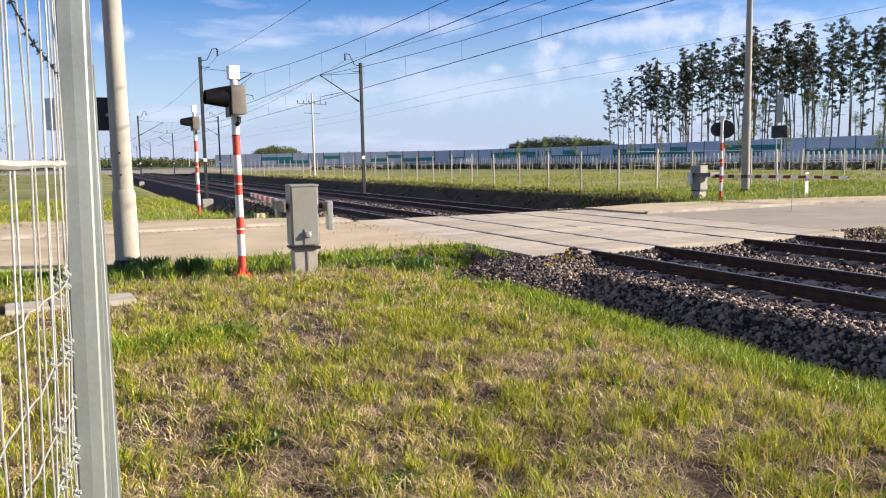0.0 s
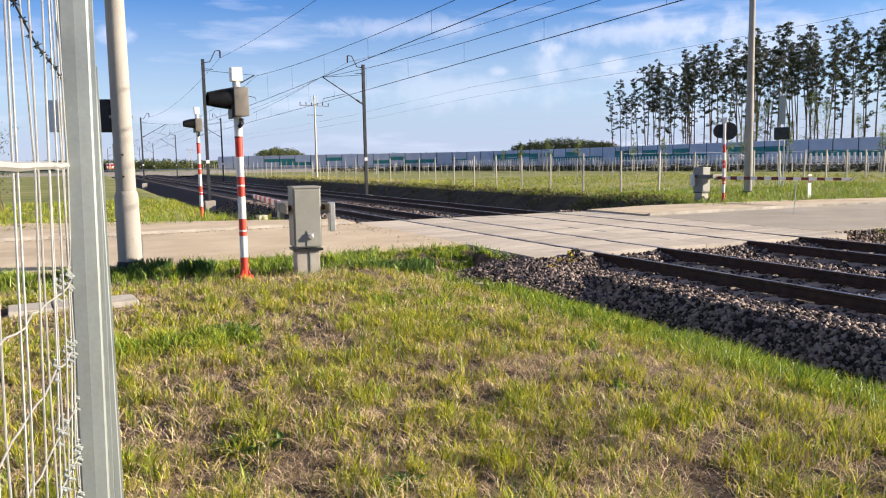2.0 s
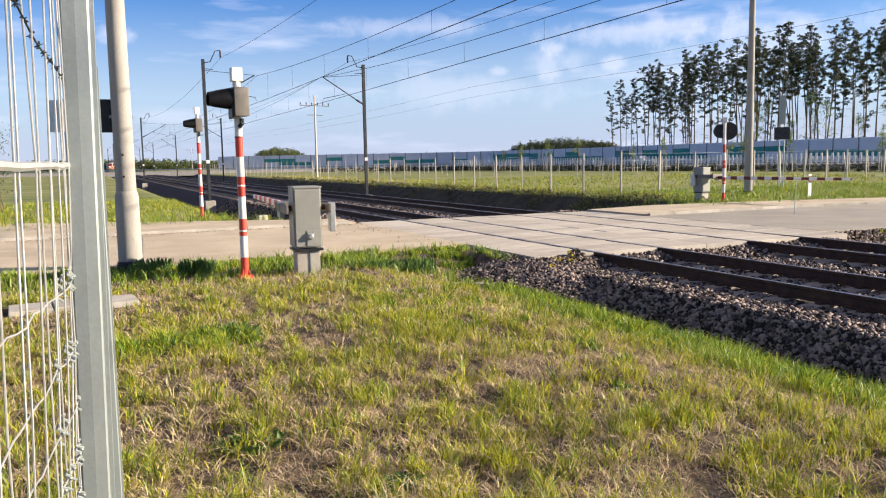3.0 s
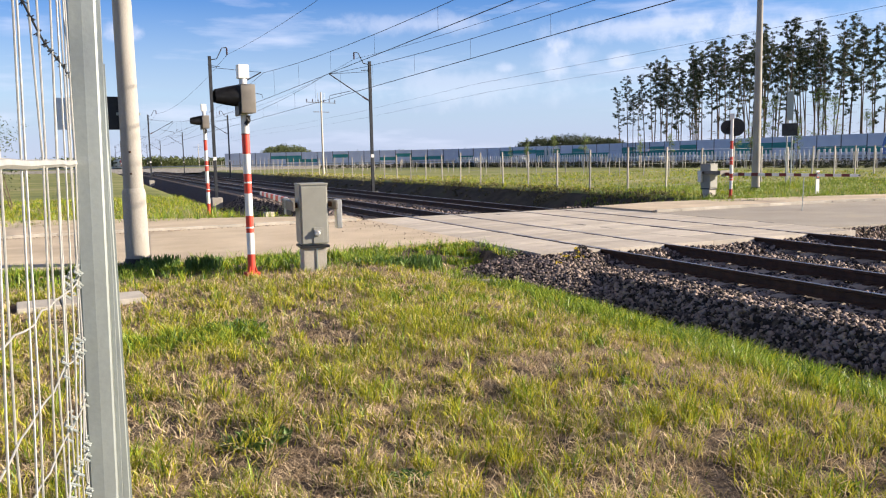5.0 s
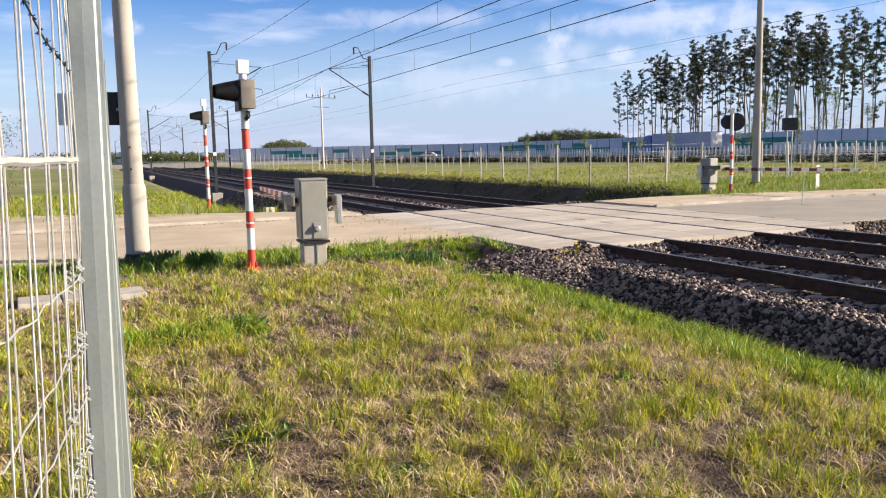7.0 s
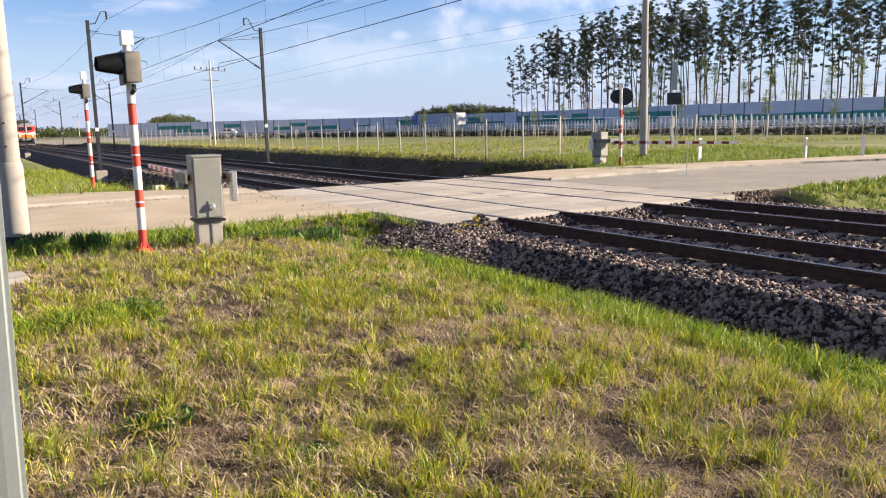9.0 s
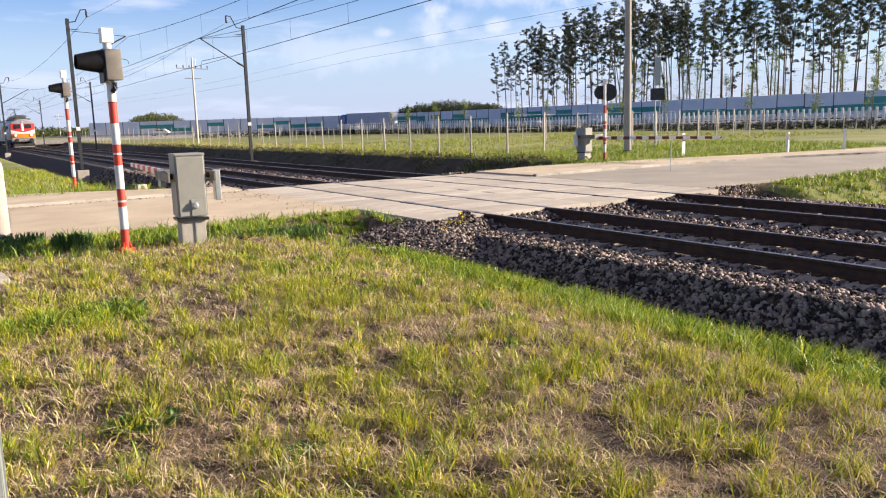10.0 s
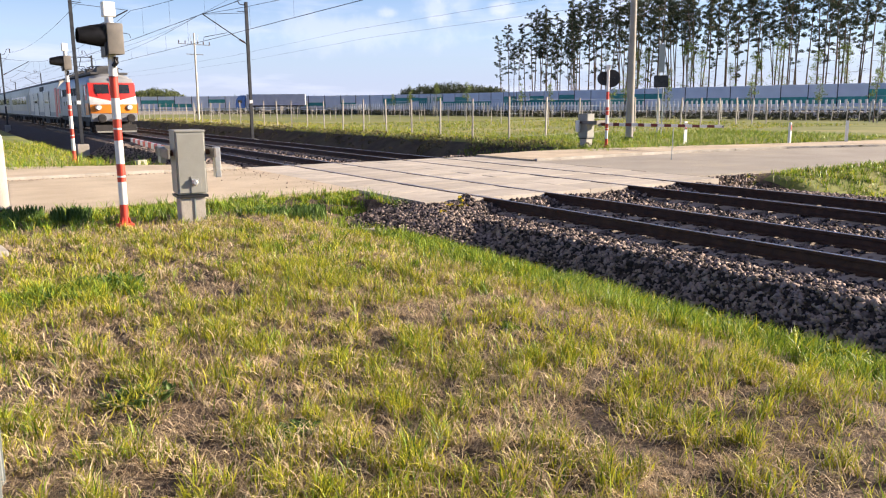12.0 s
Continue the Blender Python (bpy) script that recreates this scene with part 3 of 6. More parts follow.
def bed_surface(x, y):
    """The bed with the heap that runs up to the crossing deck and fans out beside it."""
    z = bed_z(x)
    if x < 8.3 and 9.5 < y < 13.9:
        heap = -0.05 - 0.22 * max(0.0, 7.4 - x) - 0.22 * max(0.0, 12.3 - y) - 1.5 * max(0.0, y - 13.3)
        z = max(z, heap)
    if x > 15.2 and 5.0 < y < DECK[2] + 0.3:
        z = max(z, -0.215 - 0.05 * (x - 15.2) - 1.2 * max(0.0, x - 16.9 - 0.15 * (12 - y)))
    if y < DECK[2]:
        z += 0.13 * ramp(y, 11.5, 12.4) * ramp(x, 7.9, 8.3) * (1 - ramp(x, 15.0, 15.6))
    return z


def build_ballast():
    xs = [5.4 + 0.1 * i for i in range(126)]
    ys = steps([(-60, -4, 4), (-4, 14.0, 0.12), (14.0, 22.8, 1.0), (22.8, 60, 0.4), (60, 140, 4), (140, 1040, 60)])
    n = len(xs)
    verts = []
    for y in ys:
        for x in xs:
            z = bed_surface(x, y)
            amp = 0.02 if -4 < y < 60 else 0
            z += amp * noise.noise((x * 7, y * 7, 1)) + amp * noise.noise((x * 1.3, y * 1.3, 5))
            if DECK[2] < y < DECK[3] and 7.35 < x < 15.7:
                z -= 0.25
            verts.append((x, y, z))
    faces = [(j * n + i, j * n + i + 1, (j + 1) * n + i + 1, (j + 1) * n + i) for j in range(len(ys) - 1) for i in range(n - 1)]
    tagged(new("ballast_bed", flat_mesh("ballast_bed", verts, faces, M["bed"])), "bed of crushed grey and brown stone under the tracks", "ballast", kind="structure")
    # loose stones on the bed
    rng = np.random.default_rng(5)
    bm = B()
    bmesh.ops.create_cube(bm, size=1.35)
    bmesh.ops.triangulate(bm, faces=bm.faces[:])
    bm.verts.ensure_lookup_table()
    bm.verts.index_update()
    unit = np.array([v.co[:] for v in bm.verts])
    tri = np.array([[v.index for v in f.verts] for f in bm.faces])
    bm.free()
    spots = []

    def scatter(x0, x1, y0, y1, density, size):
        k = int((x1 - x0) * (y1 - y0) * density)
        px, py = rng.uniform(x0, x1, k), rng.uniform(y0, y1, k)
        for a, b in zip(px, py):
            if DECK[0] - 0.02 < a < DECK[1] and DECK[2] - 0.04 < b < DECK[3]:
                continue
            if min(abs(a - r) for r in RAILS) < 0.085:
                continue
            near = [t for t in TRACKS if abs(a - t) < 1.3]
            if near and abs((b + 6) / 0.605 - round((b + 6) / 0.605)) * 0.605 < 0.15 and rng.random() < 0.62:
                continue
            spots.append((a, b, bed_surface(a, b) if a < 15.2 else max(bed_surface(a, b), ground_z(a, b)), size * rng.uniform(0.5, 1.5)))
    scatter(6.5, 8.4, 0.5, 12.5, 1000, 0.035)
    scatter(8.4, 11.9, 0.5, 12.5, 430, 0.034)
    scatter(11.9, 17.3, 3.0, 12.5, 260, 0.036)
    scatter(15.65, 17.6, 12.5, 13.1, 420, 0.034)
    scatter(6.5, 8.4, 22.8, 48, 130, 0.045)
    scatter(8.4, 16.0, 22.8, 40, 60, 0.045)
    # the heap that fans out between the crossing and the turf
    for _ in range(5200):
        a, b = rng.uniform(5.5, 7.42), rng.uniform(10.4, 13.6)
        z = bed_surface(a, b)
        if z > ground_z(a, b) - 0.03:
            spots.append((a, b, z, 0.036 * rng.uniform(0.6, 1.35)))
    # crumbled stone on the sand beside the crossing deck and along the kerb
    for _ in range(140):
        a, b = 7.3 - abs(rng.normal(0, 0.75)), rng.uniform(15.6, 24.0)
        spots.append((a, b, 0.03 if b > 22.4 else 0.0, rng.uniform(0.006, 0.018)))
    for _ in range(500):
        a, b = rng.uniform(-4.0, 7.0), 22.2 - abs(rng.normal(0, 0.16))
        spots.append((a, b, 0.0, rng.uniform(0.006, 0.016)))
    p = np.array(spots)
    k = len(p)
    rot = rng.normal(size=(k, 3, 3))
    rot, _ = np.linalg.qr(rot)
    squash = rng.uniform(0.35, 1.25, (k, 1, 3))
    body = unit[None] * squash * rng.uniform(0.62, 1.25, (k, len(unit), 3)) * p[:, 3][:, None, None]
    body = np.einsum("kvi,kij->kvj", body, rot) + p[:, None, :3] + np.array([0, 0, 0.008])
    tris = (tri[None] + (np.arange(k) * len(unit))[:, None, None]).reshape(-1, 3)
    tagged(new("ballast_stones", bulk("ballast_stones", body.reshape(-1, 3), tris, M["ballast"])), "loose crushed grey and brown ballast stones beside the rails", "ballast", kind="stuff")


build_ballast()
for track_index, track_x in enumerate(TRACKS):
    build_track(track_index, track_x)
build_deck()


# ---- railway fittings ----
def wire_line(bm, pts, r, seg=4):
    """One joined tube through the points."""
    pts = [Vector(p) for p in pts]
    rings = []
    for i, p in enumerate(pts):
        d = (pts[min(i + 1, len(pts) - 1)] - pts[max(i - 1, 0)]).normalized()
        side = d.cross(Vector((0.31, 0.17, 0.93))).normalized()
        up = side.cross(d)
        rings.append([bm.verts.new(p + (side * math.cos(2 * math.pi * k / seg) + up * math.sin(2 * math.pi * k / seg)) * r) for k in range(seg)])
    for a, b in zip(rings, rings[1:]):
        for k in range(seg):
            bm.faces.new((a[k], a[(k + 1) % seg], b[(k + 1) % seg], b[k]))
    bm.faces.new(rings[0][::-1])
    bm.faces.new(rings[-1])
    bmesh.ops.recalc_face_normals(bm, faces=bm.faces[:])
    return bm


MASTS_Y = (-10.0, 48.0, 106.0, 164.0, 222.0, 280.0)


def build_catenary_mast(x, side):
    """A steel mast with its bracket; side is the way to the track, along x."""
    m = thing("catenary_mast", (x, 48.0, -0.38), label="dark grey steel catenary mast on a concrete footing beside the track", category="catenary mast", group="catenary masts along the railway")
    bm = B()
    box(bm, -0.3, 0.3, -0.3, 0.3, -1.2, 0.12, 0.03)
    part("footing", bm, M["kerb"], m, "pale concrete footing")
    o = [(-0.085, -0.08), (0.085, -0.08), (0.085, -0.07), (0.005, -0.07), (0.005, 0.07), (0.085, 0.07), (0.085, 0.08), (-0.085, 0.08), (-0.085, 0.07), (-0.005, 0.07), (-0.005, -0.07), (-0.085, -0.07)]
    part("post", extruded(B(), o, "z", 0.1, 8.25), M["mast"], m)
    part("post_cap", box(B(), -0.09, 0.09, -0.09, 0.09, 8.24, 8.29, 0.01), M["mast"], m)
    d = TRACKS[0] - x if side > 0 else TRACKS[1] - x
    arm = part("cantilever_tube", wire_line(B(), [(0.1 * side, 0, 5.85), (d - 0.15 * side, 0, 7.45)], 0.035, 8), M["mast"], m)
    part("insulator", turned(B(), [(0.03, 0)] + [(0.07 if i % 2 else 0.04, 0.05 * i) for i in range(1, 9)] + [(0.03, 0.45)], 10), M["insulator"], arm, "ribbed brown insulator").matrix_basis = Matrix.Translation((0.16 * side, 0, 5.9)) @ Vector((d, 0, 1.6)).to_track_quat("Z", "Y").to_matrix().to_4x4()
    part("tie_rod", wire_line(B(), [(0.1 * side, 0, 7.65), (d - 0.15 * side, 0, 7.45)], 0.014, 6), M["mast"], m)
    part("steady_arm", wire_line(B(), [(d * 0.45, 0, 6.45), (d * 0.95, 0, 6.15), (d - 0.1 * side, 0, 5.95)], 0.018, 6), M["mast"], m)
    part("feeder_hook", wire_line(B(), [(0.05 * side, 0, 8.1), (0.4 * side, 0, 8.15), (0.72 * side, 0, 8.78), (1.0 * side, 0, 8.82)], 0.028, 6), M["mast"], m)
    part("feeder_insulator", turned(B(), [(0.02, -0.22)] + [(0.06 if i % 2 else 0.035, -0.2 + 0.05 * i) for i in range(0, 8)] + [(0.02, 0.2)], 10), M["insulator"], m).matrix_basis = pose(1.0 * side, 0, 8.6)
    part("lower_bracket", wire_line(B(), [(0.05 * side, 0, 7.75), (0.55 * side, 0, 7.72)], 0.02, 6), M["mast"], m)
    part("plate", box(B(), -0.10, 0.10, -0.095, -0.085, 2.3, 2.5, 0.0), M["white"], m, "small white enamel plate")
    for y in MASTS_Y:
        if y != 48.0:
            copy_thing(m, pose(x, y, -0.38))


build_catenary_mast(6.48, 1)
build_catenary_mast(16.2, -1)


def build_wires():
    for x in TRACKS:
        c = thing("overhead_line", (x, 0, 0), label="dark overhead contact line hung from its carrier wire", category="overhead line", group="overhead lines above the tracks")
        contact, carrier = B(), B()
        for a, b in zip(MASTS_Y, MASTS_Y[1:]):
            n = 14
            pts = []
            for i in range(n + 1):
                u = i / n
                z = 7.05 - 0.85 * 4 * u * (1 - u)
                pts.append((0.0, a + (b - a) * u, z))
            wire_line(carrier, pts, 0.013)
            wire_line(contact, [(0.18, a, 5.56), (-0.18, b, 5.56)] if MASTS_Y.index(a) % 2 else [(-0.18, a, 5.56), (0.18, b, 5.56)], 0.016)
            if b <= 110:
                for i in range(10):
                    u = (i + 0.5) / 10
                    z = 7.05 - 0.85 * 4 * u * (1 - u)
                    part("dropper", wire_line(B(), [(0, a + (b - a) * u, 5.56), (0, a + (b - a) * u, z)], 0.006), M["cable"], c)
        part("carrier_wire", carrier, M["cable"], c)
        part("contact_wire", contact, M["cable"], c)
    for x in (6.48 + 1.0, 16.2 - 1.0):
        bm = B()
        for a, b in zip(MASTS_Y, MASTS_Y[1:]):
            wire_line(bm, [(0, a + (b - a) * i / 12, 8.02 - 0.75 * 4 * (i / 12) * (1 - i / 12)) for i in range(13)], 0.010)
        f = part("feeder_wire", bm, M["cable"])
        f.location = (x, 0, 0)
        tagged(f, "thin dark feeder wire strung between the masts", "wire", "feeder wires on the masts")
    for x, z in ((44.95, 10.7), (46.7, 9.75)):
        bm = B()
        wire_line(bm, [(0, -59 + 50 * i, 0.35 * math.cos(i * 2.1)) for i in range(10)], 0.012)
        f = part("power_wire", bm, M["cable"])
        f.location = (x, 0, z)
        tagged(f, "thin power wire high above the field", "wire", "power wires above the field")


build_wires()


def build_power_pole(place, turn):
    p = thing("power_pole", place, turn, "slim pale concrete power pole with crossarms in a field", "power pole")
    part("shaft", turned(B(), [(0.16, -0.3), (0.155, 0.0), (0.09, 10.6)], 12), M["concrete"], p, smooth=True)
    part("crossarm", box(B(), -2.3, 2.3, -0.04, 0.04, 9.22, 9.30, 0.01), M["mast"], p)
    part("crossarm", box(B(), -1.2, 1.2, -0.04, 0.04, 8.02, 8.1, 0.01), M["mast"], p)
    for x in (-2.2, -1.3, -0.45, 0.45, 1.3, 2.2):
        part("insulator", turned(B(), [(0.03, 0), (0.07, 0.05), (0.04, 0.12), (0.08, 0.2), (0.05, 0.3), (0.02, 0.36)], 10), M["insulator"], p).matrix_basis = pose(x, 0, 9.32)
    for x in (-0.45, 0.45):
        part("strut", wire_line(B(), [(x, 0, 9.3), (x * 1.2, 0, 10.5)], 0.03, 6), M["galv"], p)


build_power_pole((27.4, 101.2, 0.0), 20)
build_power_pole((45.4, -58.0, 0.0), 0)
build_power_pole((45.4, 390.0, 0.0), 0)


# ---- crossing equipment ----
def band(p, r, z0, z1, mat):
    part("red_band" if mat is M["red"] else "white_band", turned(B(), [(r, z0), (r, z1)], 18), mat, p, smooth=True)


def build_signal(place, turn, k=1.0, double=False):
    """A warning signal: a banded post, its head with a long hood that looks along -x."""
    s = thing("crossing_signal", place, turn, "red and white banded crossing signal with a dark hooded lamp", "crossing signal", "warning signals at the crossing")
    r = 0.06
    cuts = [(0.0, 0.31, "red"), (0.31, 0.65, "white"), (0.65, 0.72, "red"), (0.72, 0.745, "white"), (0.745, 0.92, "red"), (0.92, 1.27, "white"), (1.27, 1.43, "red"), (1.43, 1.455, "white"),
            (1.455, 1.58, "red"), (1.58, 1.89, "white"), (1.89, 2.19, "red"), (2.19, 3.05, "white")]
    for a, b, c in cuts:
        band(s, r, a * k, b * k, M[c])
    part("clamp", turned(B(), [(0.066, 2.19 * k), (0.066, 2.205 * k)], 18), M["maroon"], s)
    part("clamp", turned(B(), [(0.065, 0.70 * k), (0.065, 0.715 * k)], 18), M["red"], s)
    base = B()
    box(base, -0.11, 0.11, -0.10, 0.10, -0.12, 0.02, 0.01)
    part("base_plate", base, M["red"], s)
    for a in range(4):
        bm = B()
        extruded(bm, [(0.055, 0.02), (0.10, 0.02), (0.055, 0.14)], "y", -0.008, 0.008)
        part("base_rib", bm, M["red"], s).matrix_basis = pose(0, 0, 0, 0, 0, 45 + 90 * a)
    z = 2.73 * k
    part("post_top", box(B(), -0.085, 0.085, -0.07, 0.07, 3.05 * k, 3.26 * k, 0.012), M["white"], s, "white box on the post's top")
    if not double:
        head = part("lamp_housing", box(B(), -0.09, 0.14, -0.20, 0.06, z - 0.22, z + 0.22, 0.022), M["housing"], s, "grey lamp housing", smooth=True)
        head.location = (-0.01, -0.02, 0)
        # the hood: a long open half-tube, wider at its mouth
        bm = B()
        rings = []
        for x, ry, rz in ((-0.10, 0.13, 0.20), (-0.28, 0.12, 0.165), (-0.47, 0.10, 0.12)):
            ring = []
            for i in range(17):
                a = -0.35 * math.pi + 1.7 * math.pi * i / 16
                ring.append(bm.verts.new((x, -0.07 + ry * math.cos(a), z + 0.02 + rz * math.sin(a) * (1.0 if math.sin(a) > 0 else 0.75))))
            rings.append(ring)
        for p, q in zip(rings, rings[1:]):
            for i in range(16):
                bm.faces.new((p[i], p[i + 1], q[i + 1], q[i]))
        bmesh.ops.solidify(bm, geom=bm.faces[:], thickness=0.008)
        part("hood", bm, M["black"], s, "long black hood", smooth=True)
        part("backboard", box(B(), -0.135, -0.095, -0.18, 0.05, z - 0.26, z + 0.20, 0.012), M["black"], s)
        part("lens", turned(B(), [(0.09, 0), (0.085, 0.012), (0.05, 0.025), (0.005, 0.03)], 18), M["lens"], s).matrix_basis = pose(-0.135, -0.07, z, 0, -90, 0)
        part("cable_gland", wire_line(B(), [(0.03, -0.1, z - 0.25), (0.03, -0.1, z - 0.33), (0.0, -0.06, z - 0.38)], 0.035, 8), M["black"], s)
    else:
        for x, rr in ((-0.15, 0.28), (0.14, 0.36)):
            board = part("backboard", turned(B(), [(rr, -0.012), (rr, 0.012)], 28), M["black"], s, "round black backboard")
            board.matrix_basis = pose(x, 0.12, z, 90, 0, 0)
            bm = B()
            rings = [[bm.verts.new((x + q * math.cos(math.pi * i / 12), y, z + q * math.sin(math.pi * i / 12))) for i in range(-1, 14)] for q, y in ((0.13, 0.13), (0.125, 0.30))]
            for i in range(14):
                bm.faces.new((rings[0][i], rings[0][i + 1], rings[1][i + 1], rings[1][i]))
            bmesh.ops.solidify(bm, geom=bm.faces[:], thickness=0.006)
            part("hood", bm, M["black"], s, smooth=True)
            part("lens", turned(B(), [(0.1, 0), (0.09, 0.02), (0.005, 0.035)], 18), M["lens"], s).matrix_basis = pose(x, 0.135, z, -90, 0, 0)
        part("lamp_bracket", box(B(), -0.2, 0.26, 0.03, 0.12, z - 0.04, z + 0.04, 0.01), M["black"], s)
    return s


build_signal((2.19, 12.63, 0.02), 6)
build_signal((3.53, 28.25, 0.03), 4, 1.15)
build_signal((23.40, 24.46, 0.0), -40, 1.02, True)


def build_barrier(place, turn, length, count, paint):
    """A drive cabinet on its pedestal with the lowered boom along +y and its counterweight."""
    b = thing("barrier_drive", place, turn, "grey steel barrier drive on a pedestal with its boom lowered", "crossing barrier", "barriers at the crossing")
    part("pedestal", box(B(), -0.19, 0.19, -0.19, 0.19, -0.2, 0.40, 0.012), M["kerb"], b, "pale concrete pedestal")
    part("pedestal_rib", box(B(), 0.02, 0.04, -0.205, -0.19, 0.0, 0.40), M["galv"], b)
    part("flange", box(B(), -0.24, 0.24, -0.24, 0.24, 0.36, 0.40, 0.006), M["black"], b)
    bm = B()
    extruded(bm, [(-0.25, 0.41), (0.25, 0.41), (0.25, 1.41), (-0.25, 1.41)], "x", -0.23, 0.23)
    bmesh.ops.bevel(bm, geom=bm.edges[:], offset=0.025, segments=3, affect="EDGES")
    body = part("housing", bm, M["cabinet"], b, smooth=True)
    part("lid", box(B(), -0.234, 0.234, -0.264, 0.252, 1.385, 1.42, 0.012), M["cabinet"], b)
    part("door", box(B(), -0.205, 0.205, -0.262, -0.249, 0.44, 1.36, 0.006), M["cabinet"], b)
    lock = part("lock_plate", box(B(), -0.03, 0.13, -0.274, -0.262, 0.44, 0.70, 0.004), M["cabinet"], b)
    part("lock", turned(B(), [(0.05, 0), (0.05, 0.03), (0.03, 0.05)], 14), M["steel"], lock, "bright steel lock").matrix_basis = pose(0.03, -0.274, 0.60, 90, 0, 0)
    part("latch", box(B(), -0.02, 0.09, -0.30, -0.274, 0.63, 0.66, 0.006), M["steel"], lock)
    part("shaft", wire_line(B(), [(-0.34, 0.02, 1.06), (0.42, 0.02, 1.06)], 0.045, 14), M["rust"], b)
    for x in (-0.34, 0.36):
        arm = part("boom_arm", box(B(), x - 0.02, x + 0.02, -0.30, 0.9, 0.98, 1.13, 0.01), M["housing"], b)
    part("counterweight", box(B(), 0.38, 0.47, -0.20, 0.0, 0.66, 1.14, 0.012), M["steel"], b, "pale slab of a counterweight")
    part("counterweight", box(B(), -0.36, -0.27, 0.40, 0.66, 0.88, 1.14, 0.012), M["galv"], b)
    part("yoke", box(B(), -0.36, 0.38, 0.75, 0.9, 0.97, 1.14, 0.012), M["housing"], b)
    step = (length - 0.9) / count
    for i in range(count):
        h = 0.07 - 0.025 * i / count
        part("boom_section", box(B(), -0.03 + 0.06, 0.03 + 0.06, 0.9 + i * step, 0.9 + (i + 1) * step - 0.002, 0.99 - h, 0.99 + h, 0.008), M["white"] if i % 2 else paint, b)
    part("boom_tip", wire_line(B(), [(0.06, length, 0.99), (0.06, length + 0.05, 0.99)], 0.035, 10), M["black"], b)


build_barrier((3.25, 12.85, 0.0), -4, 7.4, 16, M["red"])
# this boom's red has shade painted into it
build_barrier((23.45, 25.75, -0.08), 186, 6.6, 18, M["maroon"])


def build_concrete_pole(place, r0, r1, height, sleeve):
    p = thing("lamp_pole" if sleeve else "concrete_pole", place, 0, "tall weathered round concrete pole with a tarred foot", "pole", "concrete poles by the road")
    part("shaft", turned(B(), [(r0, 0.1), (r0 * 0.99, 1.3), (r1, height)], 28), M["polecrete"], p, smooth=True)
    if sleeve:
        part("sleeve", turned(B(), [(0.205, 0.08), (0.20, 1.26), (0.19, 1.32), (r0 * 0.99, 1.36)], 28), M["polecrete"], p, smooth=True)
        for z in (2.0, 1.62):
            part("bolt", turned(B(), [(0.02, 0), (0.02, 0.02), (0.01, 0.03)], 8), M["rust"], p).matrix_basis = pose(-0.03, -r0 + 0.005, z, 90, 0, 0)
    part("foot", turned(B(), [(r0 + 0.075, -0.35), (r0 + 0.07, 0.0), (r0 + 0.045, 0.11), (r0, 0.13)], 28), M["tar"], p, "black tarred foot", smooth=True)
    return p


lamp_pole = build_concrete_pole((0.61, 15.10, 0.0), 0.172, 0.14, 9.5, True)
part("sign_board", box(B(), -0.55, -0.06, 0.19, 0.215, 2.40, 2.98, 0.005), M["black"], lamp_pole, "dark back of a sign board")
part("sign_clamp", box(B(), -0.2, 0.2, 0.15, 0.19, 2.65, 2.70, 0.004), M["galv"], lamp_pole)
build_concrete_pole((28.8, 28.5, 0.0), 0.19, 0.12, 11.0, False)


